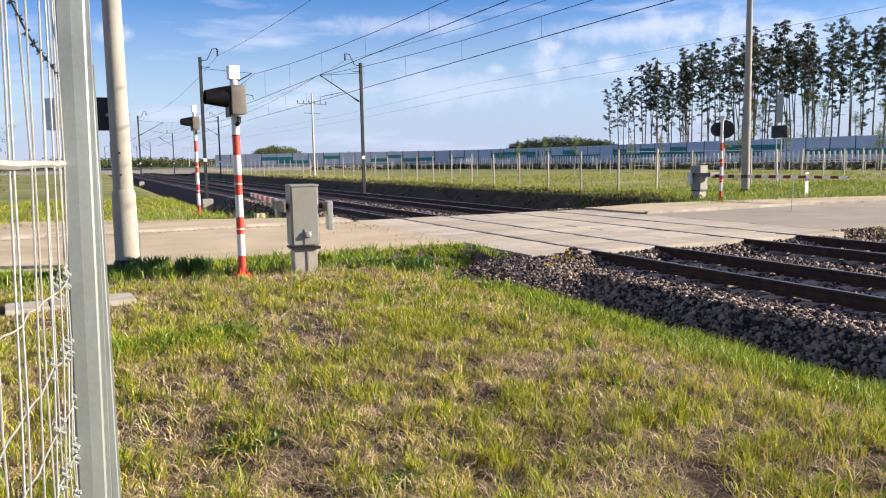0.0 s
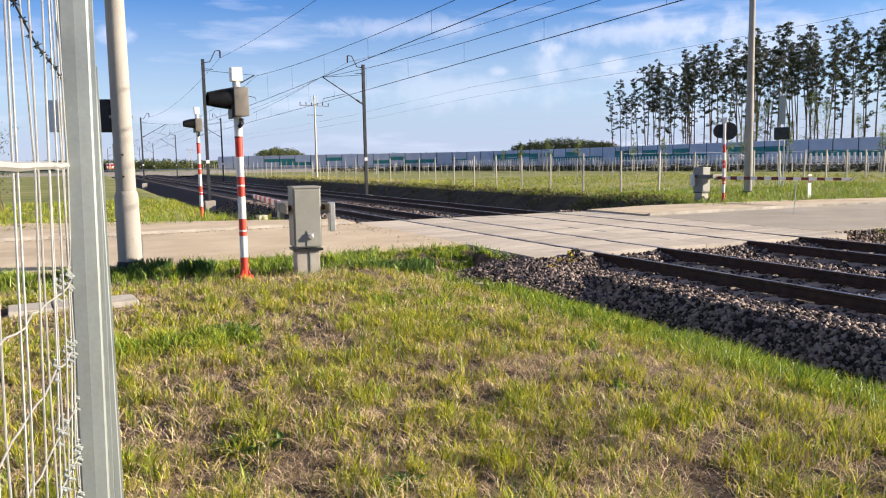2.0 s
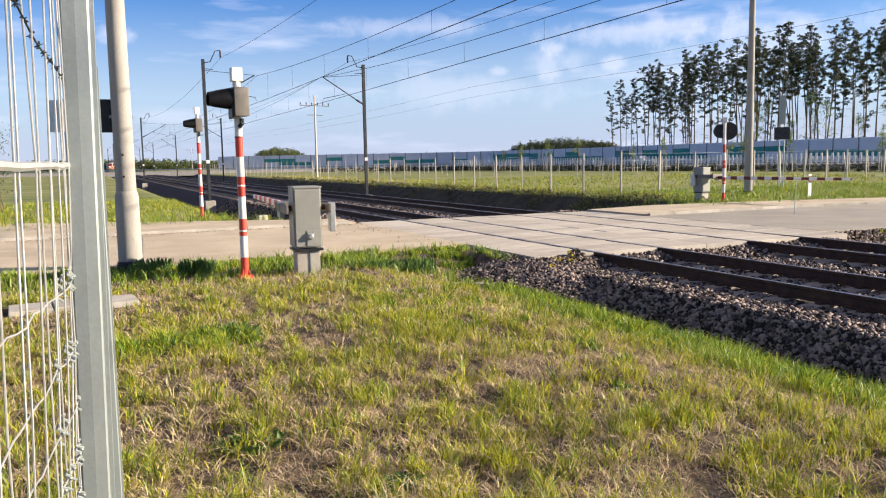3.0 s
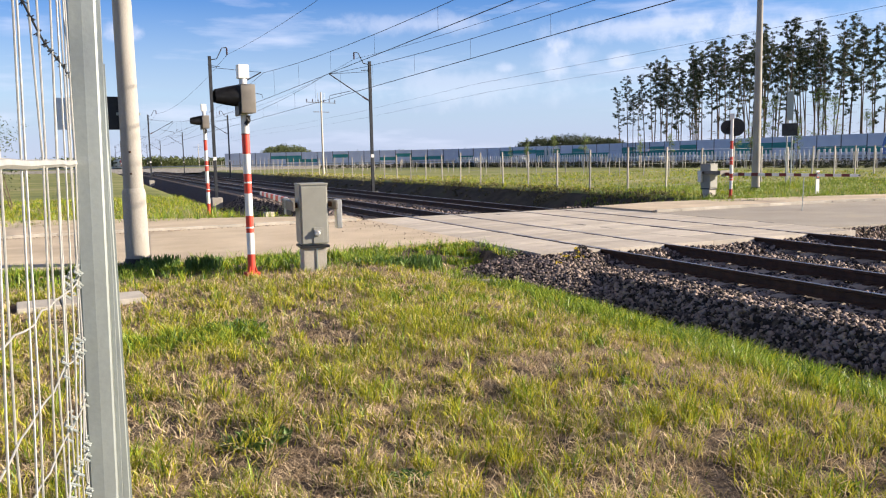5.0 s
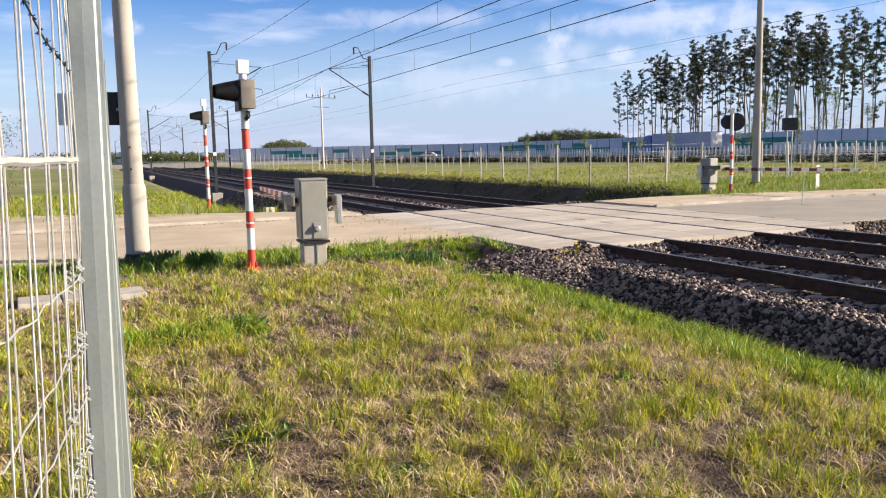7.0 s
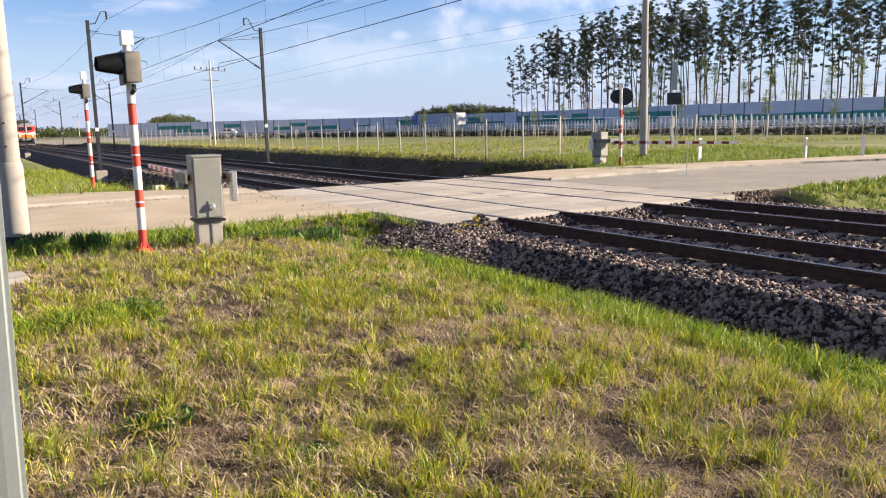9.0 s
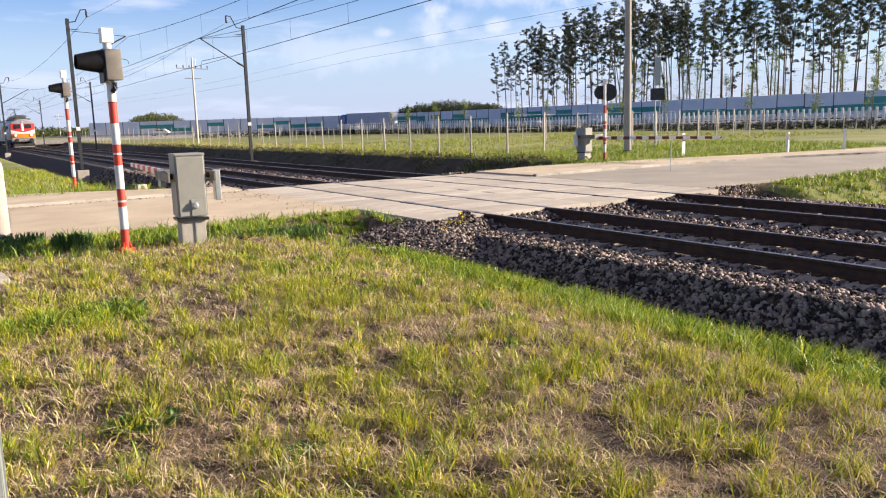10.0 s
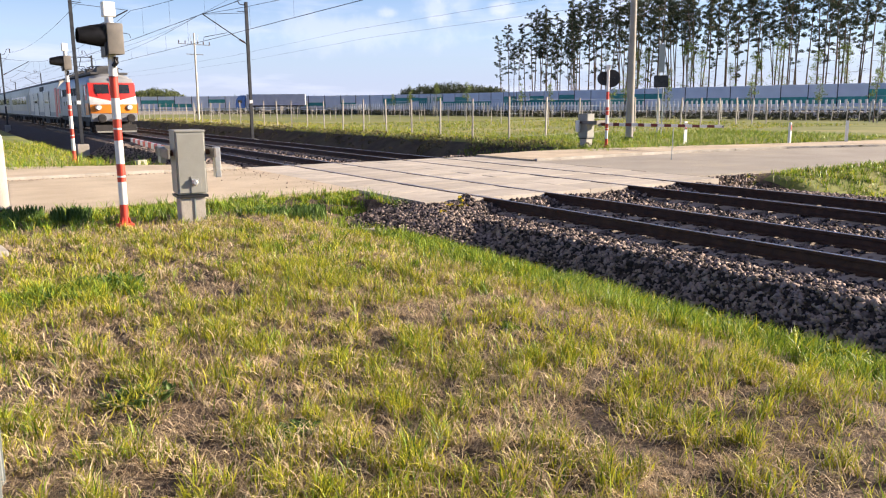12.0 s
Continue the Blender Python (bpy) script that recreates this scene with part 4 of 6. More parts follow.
def build_small_signs():
    s = thing("road_sign", (-0.42, 15.7, 0.0), 4, "pale back of a square road sign on a thin post", "road sign")
    part("post", wire_line(B(), [(0.12, 0.03, -0.3), (0.12, 0.03, 3.0)], 0.03, 10), M["galv"], s)
    part("plate", box(B(), -0.14, 0.14, -0.012, 0.0, 2.42, 2.98, 0.004), M["steel"], s)
    part("clamp", box(B(), -0.1, 0.14, 0.0, 0.06, 2.66, 2.70, 0.004), M["galv"], s)
    r = thing("road_sign", (33.6, 31.0, 0.0), -45, "dark back of a road sign on thin posts", "road sign")
    part("plate", box(B(), -0.38, 0.38, -0.02, 0.0, 2.6, 3.25, 0.006), M["mast"], r)
    part("plate", box(B(), -0.16, 0.16, -0.02, 0.0, 3.4, 4.9, 0.006), M["galv"], r)
    for x in (-0.12, 0.12):
        part("post", wire_line(B(), [(x, 0.03, -0.3), (x, 0.03, 5.1)], 0.035, 10), M["galv"], r)
    for i, (x, y, h) in enumerate(((28.1, 24.4, 0.95), (30.9, 21.1, 0.9), (33.5, 20.1, 0.95))):
        b = thing("marker_post", (x, y, 0.0), 20 * i, "white roadside marker post with a red reflector", "marker post", "marker posts by the road")
        bm = B()
        extruded(bm, [(-0.09, -0.05), (0.09, -0.05), (0.0, 0.07)], "z", -0.2, h)
        part("body", bm, M["white"], b)
        part("reflector", box(B(), -0.035, 0.035, -0.058, -0.051, h - 0.3, h - 0.12, 0.002), M["red"], b)
        part("band", box(B(), -0.095, 0.095, -0.055, -0.051, h - 0.36, h - 0.08, 0.001), M["black"], b)
    st = thing("rod", (19.4, 17.35, 0.0), 0, "thin upright steel rod at the road's edge", "rod")
    part("stem", wire_line(B(), [(0, 0, -0.1), (0.05, 0, 1.0)], 0.014, 8), M["galv"], st)
    c = thing("cable_cover", (-0.25, 11.0, 0.015), 5, "pale concrete cable duct covers set in the turf", "cable cover")
    for i in range(3):
        part("slab", box(B(), -0.75 + 0.5 * i, -0.265 + 0.5 * i, -0.3, 0.3, -0.1, 0.06 + 0.01 * (i % 2), 0.012), M["kerb"], c)
    e = thing("edging_stone", (5.75, 12.15, -0.36), -38, "pinkish concrete edging stone beside the ballast", "edging stone")
    part("stone", box(B(), -0.5, 0.5, -0.06, 0.06, -0.2, 0.06, 0.012), M["kerb"], e)
    w = thing("concrete_block", (5.2, 26.3, 0.02), 15, "small pale concrete block in the grass", "block")
    part("block", box(B(), -0.16, 0.16, -0.1, 0.1, -0.15, 0.10, 0.02), M["kerb"], w)


build_small_signs()


# ---- wire fence beside the camera ----
def build_near_fence():
    f = thing("wire_fence", (0.009, 1.84, 0.0), 0, "galvanised steel fence post with knotted wire mesh and barbed wire", "fence")
    outline = [(-0.028, -0.028), (-0.025, -0.031), (0.0, -0.0325), (0.023, -0.031), (0.027, -0.027), (0.028, 0.027), (0.024, 0.031), (-0.024, 0.031), (-0.028, 0.027)]
    for x, y in ((-0.055, 0), (0.022, 2.3)):
        p = part("post", extruded(B(), outline, "z", -0.5, 2.26), M["galv"], f)
        p.matrix_basis = pose(x, y, 0, 0, 1.15 if y == 0 else 0.2, -3)
        part("flange", box(B(), 0.0285, 0.036, -0.02, -0.012, -0.4, 2.255, 0.001), M["galv"], p)
        part("cap", box(B(), -0.028, 0.028, -0.032, 0.032, 2.255, 2.268, 0.004), M["galv"], p)
    # the mesh plane runs back from the post towards the camera and a little to its other side
    def at(k, z, off=0.0):
        return (-0.082 + 0.02 * z - 0.115 * k + off, -0.01 - k, z)
    rng = random.Random(4)
    levels = [0.05, 0.2, 0.38, 0.56, 0.76, 0.90, 0.99, 1.08, 1.18, 1.29, 1.41, 1.55, 1.785, 1.98]
    n = 17
    for i in range(n):
        k = 0.02 + 1.25 * (i / n) ** 1.6
        bow, wave = rng.uniform(-0.05, 0.05), rng.uniform(0, 6)
        pts = [at(k + bow * math.sin(1.9 * z + wave) + rng.uniform(-0.02, 0.02), z, rng.uniform(-0.005, 0.005)) for z in levels[::2] + [2.15]]
        part("stay_wire", wire_line(B(), pts, 0.0018, 6), M["wire"], f)
    for z in levels[:-1]:
        rough = 0.0015 if z == 1.785 else 0.012
        pts = [at(1.4 * j / 22, z + rng.uniform(-rough, rough)) for j in range(23)]
        line = part("line_wire", wire_line(B(), pts, 0.0016 if z != 1.785 else 0.0075, 6), M["wire"], f)
        if z > 1.6:
            continue
        for i in range(0, n, 1):
            k = 0.02 + 1.25 * (i / n) ** 1.6
            if z > 0.8 and (k > 0.3 or rng.random() < 0.35):
                continue
            bm = B()
            c = Vector(at(k, z))
            for j in range(5):
                a = c + Vector((0.006 * math.cos(j * 2.2), 0.004, -0.02 + 0.009 * j))
                b = c + Vector((0.006 * math.cos(j * 2.2 + 2.2), -0.004, -0.011 + 0.009 * j))
                bar(bm, a, b, 0.0026, 0.0026, 5)
            part("knot", bm, M["galv"], line)
    bm = B()
    pts = [at(-0.01 + 1.4 * j / 24, 1.95 + 0.16 * 1.4 * j / 24 + 0.006 * math.sin(j * 0.9)) for j in range(25)]
    wire_line(bm, pts, 0.0018, 6)
    barbed = part("barbed_wire", bm, M["mast"], f, "dark barbed wire strand")
    for j in range(1, 24):
        c = Vector(pts[j])
        bm = B()
        for q in range(4):
            d = Vector((rng.uniform(-1, 1), rng.uniform(-1, 1), rng.uniform(-1, 1))).normalized() * 0.009
            bar(bm, c - d * 0.7, c + d, 0.0016, 0.0008, 5)
        part("barb", bm, M["mast"], barbed)


build_near_fence()


# ---- field fence beyond the ditch ----
def build_field_fence():
    f = thing("field_fence", (0, 0, 0), 0, "pale concrete fence posts with wire mesh round a field", "fence")
    post = None
    spots = [(24.0, 32.0 + 3.25 * i) for i in range(48)] + [(24.0 + 3.1 * i, 32.0 + 0.9 * i) for i in range(1, 12)]
    for x, y in spots:
        if post is None:
            ob = part("post", box(B(), -0.04, 0.04, -0.04, 0.04, -0.3, 2.12, 0.01), M["kerb"], f)
            post = ob.data
        else:
            ob = new("post", post)
            ob.parent = f
        ob.matrix_basis = pose(x, y, random.uniform(-0.06, 0.03), random.uniform(-1.2, 1.2), random.uniform(-1.2, 1.2), random.uniform(-8, 8))
    run = [(24.0, 32.0 + 3.25 * 47), (24.0, 32.0), (24.0 + 3.1 * 11, 32.0 + 0.9 * 11)]
    for z in (0.15, 0.5, 0.9, 1.3, 1.65, 2.0):
        part("wire", wire_line(B(), [(x, y, z) for x, y in run], 0.0035), M["galv"], f)
    # a light second row of stakes far in the field
    g = thing("stake_row", (0, 0, 0), 0, "row of thin pale stakes for young trees", "stakes")
    stake = None
    for i in range(60):
        x, y = 40.5 + 0.8 * random.uniform(-1, 1), 45 + 3.1 * i
        if stake is None:
            ob = part("stake", wire_line(B(), [(0, 0, -0.2), (0, 0, 1.5)], 0.04, 6), M["kerb"], g)
            stake = ob.data
        else:
            ob = new("stake", stake)
            ob.parent = g
        ob.matrix_basis = pose(x, y, 0, random.uniform(-3, 3), random.uniform(-3, 3))


build_field_fence()

# ---- highway with its noise barrier: a long bend, given by the barrier's line ----
HIGHWAY = ((106, -30), (104, 20), (100, 65), (97, 110), (94, 150), (85, 177), (62, 191), (36, 205), (10, 219), (-16, 233))


def bend():
    """Places along the bend, with the way travelled, the heading and the side towards the field."""
    p = [Vector((x, y, 0)) for x, y in HIGHWAY]
    pts = []
    for i in range(1, len(p) - 2):
        a, b, c, d = p[i - 1:i + 3]
        for k in range(20):
            t = k / 20
            pts.append(0.5 * (2 * b + (c - a) * t + (2 * a - 5 * b + 4 * c - d) * t * t + (3 * b - a - 3 * c + d) * t ** 3))
    rows, way = [], 0.0
    for i, q in enumerate(pts):
        h = (pts[min(i + 1, len(pts) - 1)] - pts[max(i - 1, 0)]).normalized()
        if i:
            way += (q - pts[i - 1]).length
        rows.append((way, q, h, Vector((-h.y, h.x, 0))))
    return rows


BEND = bend()


def on_highway(off, s, z=0.0):
    """The place s metres along the bend, off metres from the barrier towards the field."""
    lo = BEND[0]
    if s <= 0:
        p = lo[1] + lo[2] * s + lo[3] * off
        return (p.x, p.y, z)
    for a, b in zip(BEND, BEND[1:]):
        if s <= b[0]:
            u = (s - a[0]) / (b[0] - a[0])
            p = a[1].lerp(b[1], u) + a[3].lerp(b[3], u).normalized() * off
            return (p.x, p.y, z)
    e = BEND[-1]
    p = e[1] + e[2] * (s - e[0]) + e[3] * off
    return (p.x, p.y, z)


def heading(s):
    a, b = Vector(on_highway(0, s - 0.5)), Vector(on_highway(0, s + 0.5))
    return math.degrees(math.atan2(b.y - a.y, b.x - a.x))


def ribbon(profile, s0, s1, step=4.0):
    """A strip of constant section, rows of (off, z), swept along the bend."""
    bm = B()
    n = int((s1 - s0) / step)
    rings = [[bm.verts.new(on_highway(o, s0 + (s1 - s0) * i / n, z)) for o, z in profile] for i in range(n + 1)]
    m = len(profile)
    for a, b in zip(rings, rings[1:]):
        for k in range(m):
            bm.faces.new((a[k], a[(k + 1) % m], b[(k + 1) % m], b[k]))
    bm.faces.new(rings[0][::-1])
    bm.faces.new(rings[-1])
    bmesh.ops.recalc_face_normals(bm, faces=bm.faces[:])
    return bm


def build_highway():
    h = thing("highway", label="grey highway on a low embankment", category="road", kind="structure")
    part("embankment", ribbon([(-6, -0.4), (-2, 0.62), (16.5, 0.58), (18, -0.4)], -60, 420), M["kerb"], h)
    part("carriageway", ribbon([(1.5, 0.60), (1.5, 0.64), (14.5, 0.64), (14.5, 0.60)], -60, 420), M["asphalt"], h)
    part("guard_rail", ribbon([(15.5, 0.95), (15.5, 1.22), (15.6, 1.22), (15.6, 0.95)], -60, 420), M["galv"], h)
    w = thing("palisade", label="row of white upright pales along the highway", category="fence")
    me = None
    for i in range(240):
        if me is None:
            ob = part("pale", box(B(), -0.14, 0.14, -0.04, 0.04, 0.0, 1.42, 0.03), M["white"], w)
            me = ob.data
        else:
            ob = new("pale", me)
            ob.parent = w
        s = -26 + i * 0.73
        ob.matrix_basis = pose(*on_highway(16.0, s, 0.56 + random.uniform(-0.02, 0.02)), 0, 0, heading(s))
    part("rail", ribbon([(15.9, 0.75), (15.9, 0.85), (15.94, 0.85), (15.94, 0.75)], -26, 149, 2.0), M["mast"], w)
    for i in range(3):
        n = thing("white_board", on_highway(14.2, 113.6 + 1.25 * i, 0.6), heading(114), "tall white board standing beside the highway", "board", "white boards by the highway")
        part("panel", box(B(), -0.42, 0.42, -0.03, 0.03, 0.5, 2.75, 0.02), M["white"], n)
        for x in (-0.3, 0.3):
            part("post", box(B(), x - 0.04, x + 0.04, 0.03, 0.1, -0.2, 2.7, 0.01), M["galv"], n)
    rows = thing("stake_line", label="line of thin pale stakes before the low hedge", category="stakes")
    stake = None
    for i in range(150):
        if stake is None:
            ob = part("stake", wire_line(B(), [(0, 0, -0.2), (0, 0, 1.75)], 0.045, 6), M["kerb"], rows)
            stake = ob.data
        else:
            ob = new("stake", stake)
            ob.parent = rows
        ob.matrix_basis = pose(*on_highway(31.6 + random.uniform(-0.4, 1.2), -34 + 1.35 * i + random.uniform(-0.45, 0.45), random.uniform(-0.25, 0.1)), random.uniform(-3, 3), random.uniform(-3, 3), 0)
    b = thing("noise_barrier", label="long blue-grey noise barrier with teal panels along the highway", category="noise barrier")
    rng = random.Random(11)
    body = post = patch = None
    for i in range(66):
        s = -40 + i * 4.0
        if body is None:
            body = part("panel", box(B(), -1.95, 1.95, -0.07, 0.07, 0.0, 3.45, 0.01), M["barrier"], b)
            post = part("post", box(B(), -0.07, 0.07, -0.10, 0.10, 0.0, 3.5, 0.01), M["mast"], b)
            ob, pst = body, post
        else:
            ob, pst = new("panel", body.data), new("post", post.data)
            ob.parent = pst.parent = b
        ob.matrix_basis = pose(*on_highway(0, s, 0.6), 0, 0, heading(s))
        pst.matrix_basis = pose(*on_highway(0, s - 2, 0.6), 0, 0, heading(s - 2))
        rows = []
        if rng.random() < 0.6:
            rows.append(rng.choice((0.85, 0.95)))
        if rng.random() < 0.38:
            rows.append(rng.choice((1.75, 1.85)))
        for q in rows:
            if patch is None:
                patch = pt = part("patch", box(B(), -1.92, 1.92, 0.072, 0.095, 0.0, 0.85, 0.01), M["teal"], b)
            else:
                pt = new("patch", patch.data)
                pt.parent = b
            pt.matrix_basis = pose(*on_highway(0, s, 0.6 + q), 0, 0, heading(s))


build_highway()


# ---- plants ----
def leaf_cloud(rng, centres, radii, per, size, flat=0.75):
    """Small leaf triangles strewn in lumps round centres."""
    c = np.repeat(np.asarray(centres, float), per, axis=0)
    r = np.repeat(np.asarray(radii, float), per)
    d = rng.normal(size=(len(c), 3))
    d /= np.linalg.norm(d, axis=1)[:, None]
    d *= (rng.random(len(c)) ** 0.5 * r)[:, None]
    d[:, 2] *= flat
    p = c + d
    s = size * rng.uniform(0.6, 1.4, len(c))
    a = rng.normal(size=(len(c), 3))
    a /= np.linalg.norm(a, axis=1)[:, None]
    b = np.cross(a, rng.normal(size=(len(c), 3)))
    b /= np.linalg.norm(b, axis=1)[:, None]
    v = np.stack([p - a * s[:, None], p + b * s[:, None] * 0.6, p + a * s[:, None]], axis=1).reshape(-1, 3)
    return v, np.arange(len(v)).reshape(-1, 3)


def build_pines():
    """Tall pines: bare leaning trunks, some forked, with ragged tufted crowns."""
    kinds = []
    for k in range(9):
        rng = np.random.default_rng(40 + k)
        t = thing("pine_tree", (0, 0, -400), 0, "tall bare-trunked pine with a ragged dark crown", "tree", "pine wood behind the noise barrier")
        h = 22.0
        bm = B()
        lean, sway = rng.normal(0, 0.5, 2), rng.uniform(0, 6)
        stems = [(1.0, lean, 0.0)]
        if k % 4 == 1:
            stems.append((0.93, lean + rng.normal(0, 1.6, 2), 0.35))
        centres, radii = [], []
        low = (0.42, 0.5, 0.34, 0.56, 0.46, 0.60, 0.38, 0.52, 0.28)[k]
        for top, tilt, fork in stems:
            def spine(u):
                w = max(0.0, u - fork) / (1 - fork)
                return Vector((lean[0] * u + (tilt[0] - lean[0]) * w + 0.16 * math.sin(5 * u + sway), lean[1] * u + (tilt[1] - lean[1]) * w + 0.16 * math.cos(4 * u + sway), h * top * u - 0.4 * (1 - u)))
            cuts = [fork + (1 - fork) * i / 10 for i in range(11)]
            for a, b in zip(cuts, cuts[1:]):
                bar(bm, spine(a), spine(b), 0.165 - 0.135 * a, 0.165 - 0.135 * b, 6)
            n = 30 if len(stems) == 1 else 20
            for i in range(n):
                u = low + (0.99 - low) * (i / (n - 1)) ** 0.8
                v = (u - low) / (1 - low)
                if v < 0.45 and rng.random() < 0.35:
                    continue
                a = rng.uniform(0, 2 * math.pi)
                reach = (2.3 * (1 - v) ** 0.55 * (0.45 + 0.55 * min(1, v * 2.5)) + 0.25) * rng.uniform(0.5, 1.25)
                root = spine(u)
                rise = rng.uniform(-0.12, 0.45)
                mid = root + Vector((0.5 * reach * math.cos(a), 0.5 * reach * math.sin(a), 0.5 * reach * rise * 0.6))
                tip = root + Vector((reach * math.cos(a + 0.2), reach * math.sin(a + 0.2), reach * (rise + 0.15)))
                bar(bm, root, mid, 0.055, 0.035, 4)
                bar(bm, mid, tip, 0.035, 0.012, 4)
                for q in range(int(2 + reach * 2.2)):
                    w = rng.uniform(0.35, 1.08)
                    p = root.lerp(mid, w * 2) if w < 0.5 else mid.lerp(tip, w * 2 - 1)
                    side = rng.normal(0, 0.26, 3) * (0.4 + w)
                    centres.append((p.x + side[0], p.y + side[1], p.z + 0.12 + side[2] * 0.6))
                    radii.append(rng.uniform(0.22, 0.5))
            for i in range(9):
                u = rng.uniform(0.2, low)
                a = rng.uniform(0, 2 * math.pi)
                p = spine(u)
                l = rng.uniform(0.5, 1.6)
                bar(bm, p, p + Vector((l * math.cos(a), l * math.sin(a), l * rng.uniform(-0.35, 0.1))), 0.028, 0.008, 4)
        part("trunk", bm, M["bark"], t)
        v, f = leaf_cloud(rng, centres, radii, 56, 0.12, 0.6)
        new("crown", bulk("crown", v, f, M["needles"])).parent = t
        kinds.append(t)
    rng = random.Random(8)
    first = set()
    away = -36.2
    for i in range(90):
        away -= rng.choice((0.06, 0.14, 0.25, 0.4, 0.5, 0.65))
        d = rng.uniform(150, 192) if away > -48 else rng.uniform(138, 180)
        edge = min(1.03, 0.70 + 0.33 * max(0.0, -36.4 - away) / 11)
        k = rng.randrange(9)
        x, y, z = -d * math.sin(radians(away)), d * math.cos(radians(away)), 0.0
        sc = edge * rng.choice((0.78, 0.88, 0.95, 1.0, 1.03, 1.06)) * d / 147
        m = pose(x, y, z, rng.uniform(-2, 2), rng.uniform(-2, 2), rng.uniform(0, 360))
        if k not in first:
            first.add(k)
            kinds[k].matrix_basis = m
            kinds[k].scale = (sc * 0.95,) * 2 + (sc,)
        else:
            c = copy_thing(kinds[k], m)
            c.scale = (sc * 0.95,) * 2 + (sc,)


build_pines()


def build_saplings():
    kinds = []
    for k in range(3):
        rng = np.random.default_rng(70 + k)
        t = thing("young_tree", (0, 0, 0), 0, "slender young tree in pale spring leaf", "tree", "young trees near the highway")
        h = 4.6
        bm = B()
        bar(bm, (0, 0, -0.2), (0.1, 0.05, h), 0.05, 0.015, 6)
        cs, rs = [], []
        for i in range(16):
            z = h * rng.uniform(0.42, 0.98)
            a = rng.uniform(0, 2 * math.pi)
            q = rng.uniform(0.2, 0.85) * (1.15 - z / h)
            tip = (q * math.cos(a) * 1.4, q * math.sin(a) * 1.4, z + 0.4 * q)
            bar(bm, (0, 0, z - 0.2), tip, 0.014, 0.006, 4)
            cs.append(tip)
            rs.append(0.33)
        part("trunk", bm, M["bark"], t)
        part("stake", wire_line(B(), [(0.35, 0, -0.2), (0.35, 0, 1.8)], 0.05, 6), M["kerb"], t)
        part("stake", wire_line(B(), [(-0.35, 0, -0.2), (-0.35, 0, 1.8)], 0.05, 6), M["kerb"], t)
        v, f = leaf_cloud(rng, cs, rs, 26, 0.09)
        new("crown", bulk("crown", v, f, M["spring"])).parent = t
        kinds.append(t)
    rng = random.Random(3)
    for i in range(18):
        d, s = 34 + rng.uniform(-3, 3), -12 + i * 6.6 + rng.uniform(-1.5, 1.5)
        m = pose(*on_highway(d, s, 0), 0, 0, rng.uniform(0, 360))
        if i < 3:
            kinds[i].matrix_basis = m
        else:
            copy_thing(kinds[i % 3], m).scale = (rng.uniform(0.75, 1.1),) * 3
    # birches among the pines
    rng2 = np.random.default_rng(9)
    t = thing("birch_tree", on_highway(-9, 70), 0, "thin birch with sparse pale spring leaves", "tree", "birches at the wood's edge")
    bm = B()
    bar(bm, (0, 0, -0.3), (0.3, 0.2, 11), 0.12, 0.03, 6)
    cs = []
    for i in range(34):
        z, a = rng2.uniform(3, 11), rng2.uniform(0, 2 * math.pi)
        q = rng2.uniform(0.4, 2.0) * (1.2 - z / 11)
        tip = (q * math.cos(a), q * math.sin(a), z + q * 0.4)
        bar(bm, (0.02 * z, 0, z - 0.3), tip, 0.03, 0.01, 4)
        cs.append(tip)
    part("trunk", bm, M["bark"], t)
    v, f = leaf_cloud(rng2, cs, [0.75] * len(cs), 22, 0.14)
    new("crown", bulk("crown", v, f, M["spring"])).parent = t
    for i in range(16):
        copy_thing(t, pose(*on_highway(rng.uniform(-16, -7), 88 - i * 5.2 + rng.uniform(-2, 2)), 0, 0, rng.uniform(0, 360))).scale = (rng.uniform(0.7, 1.15),) * 3


build_saplings()


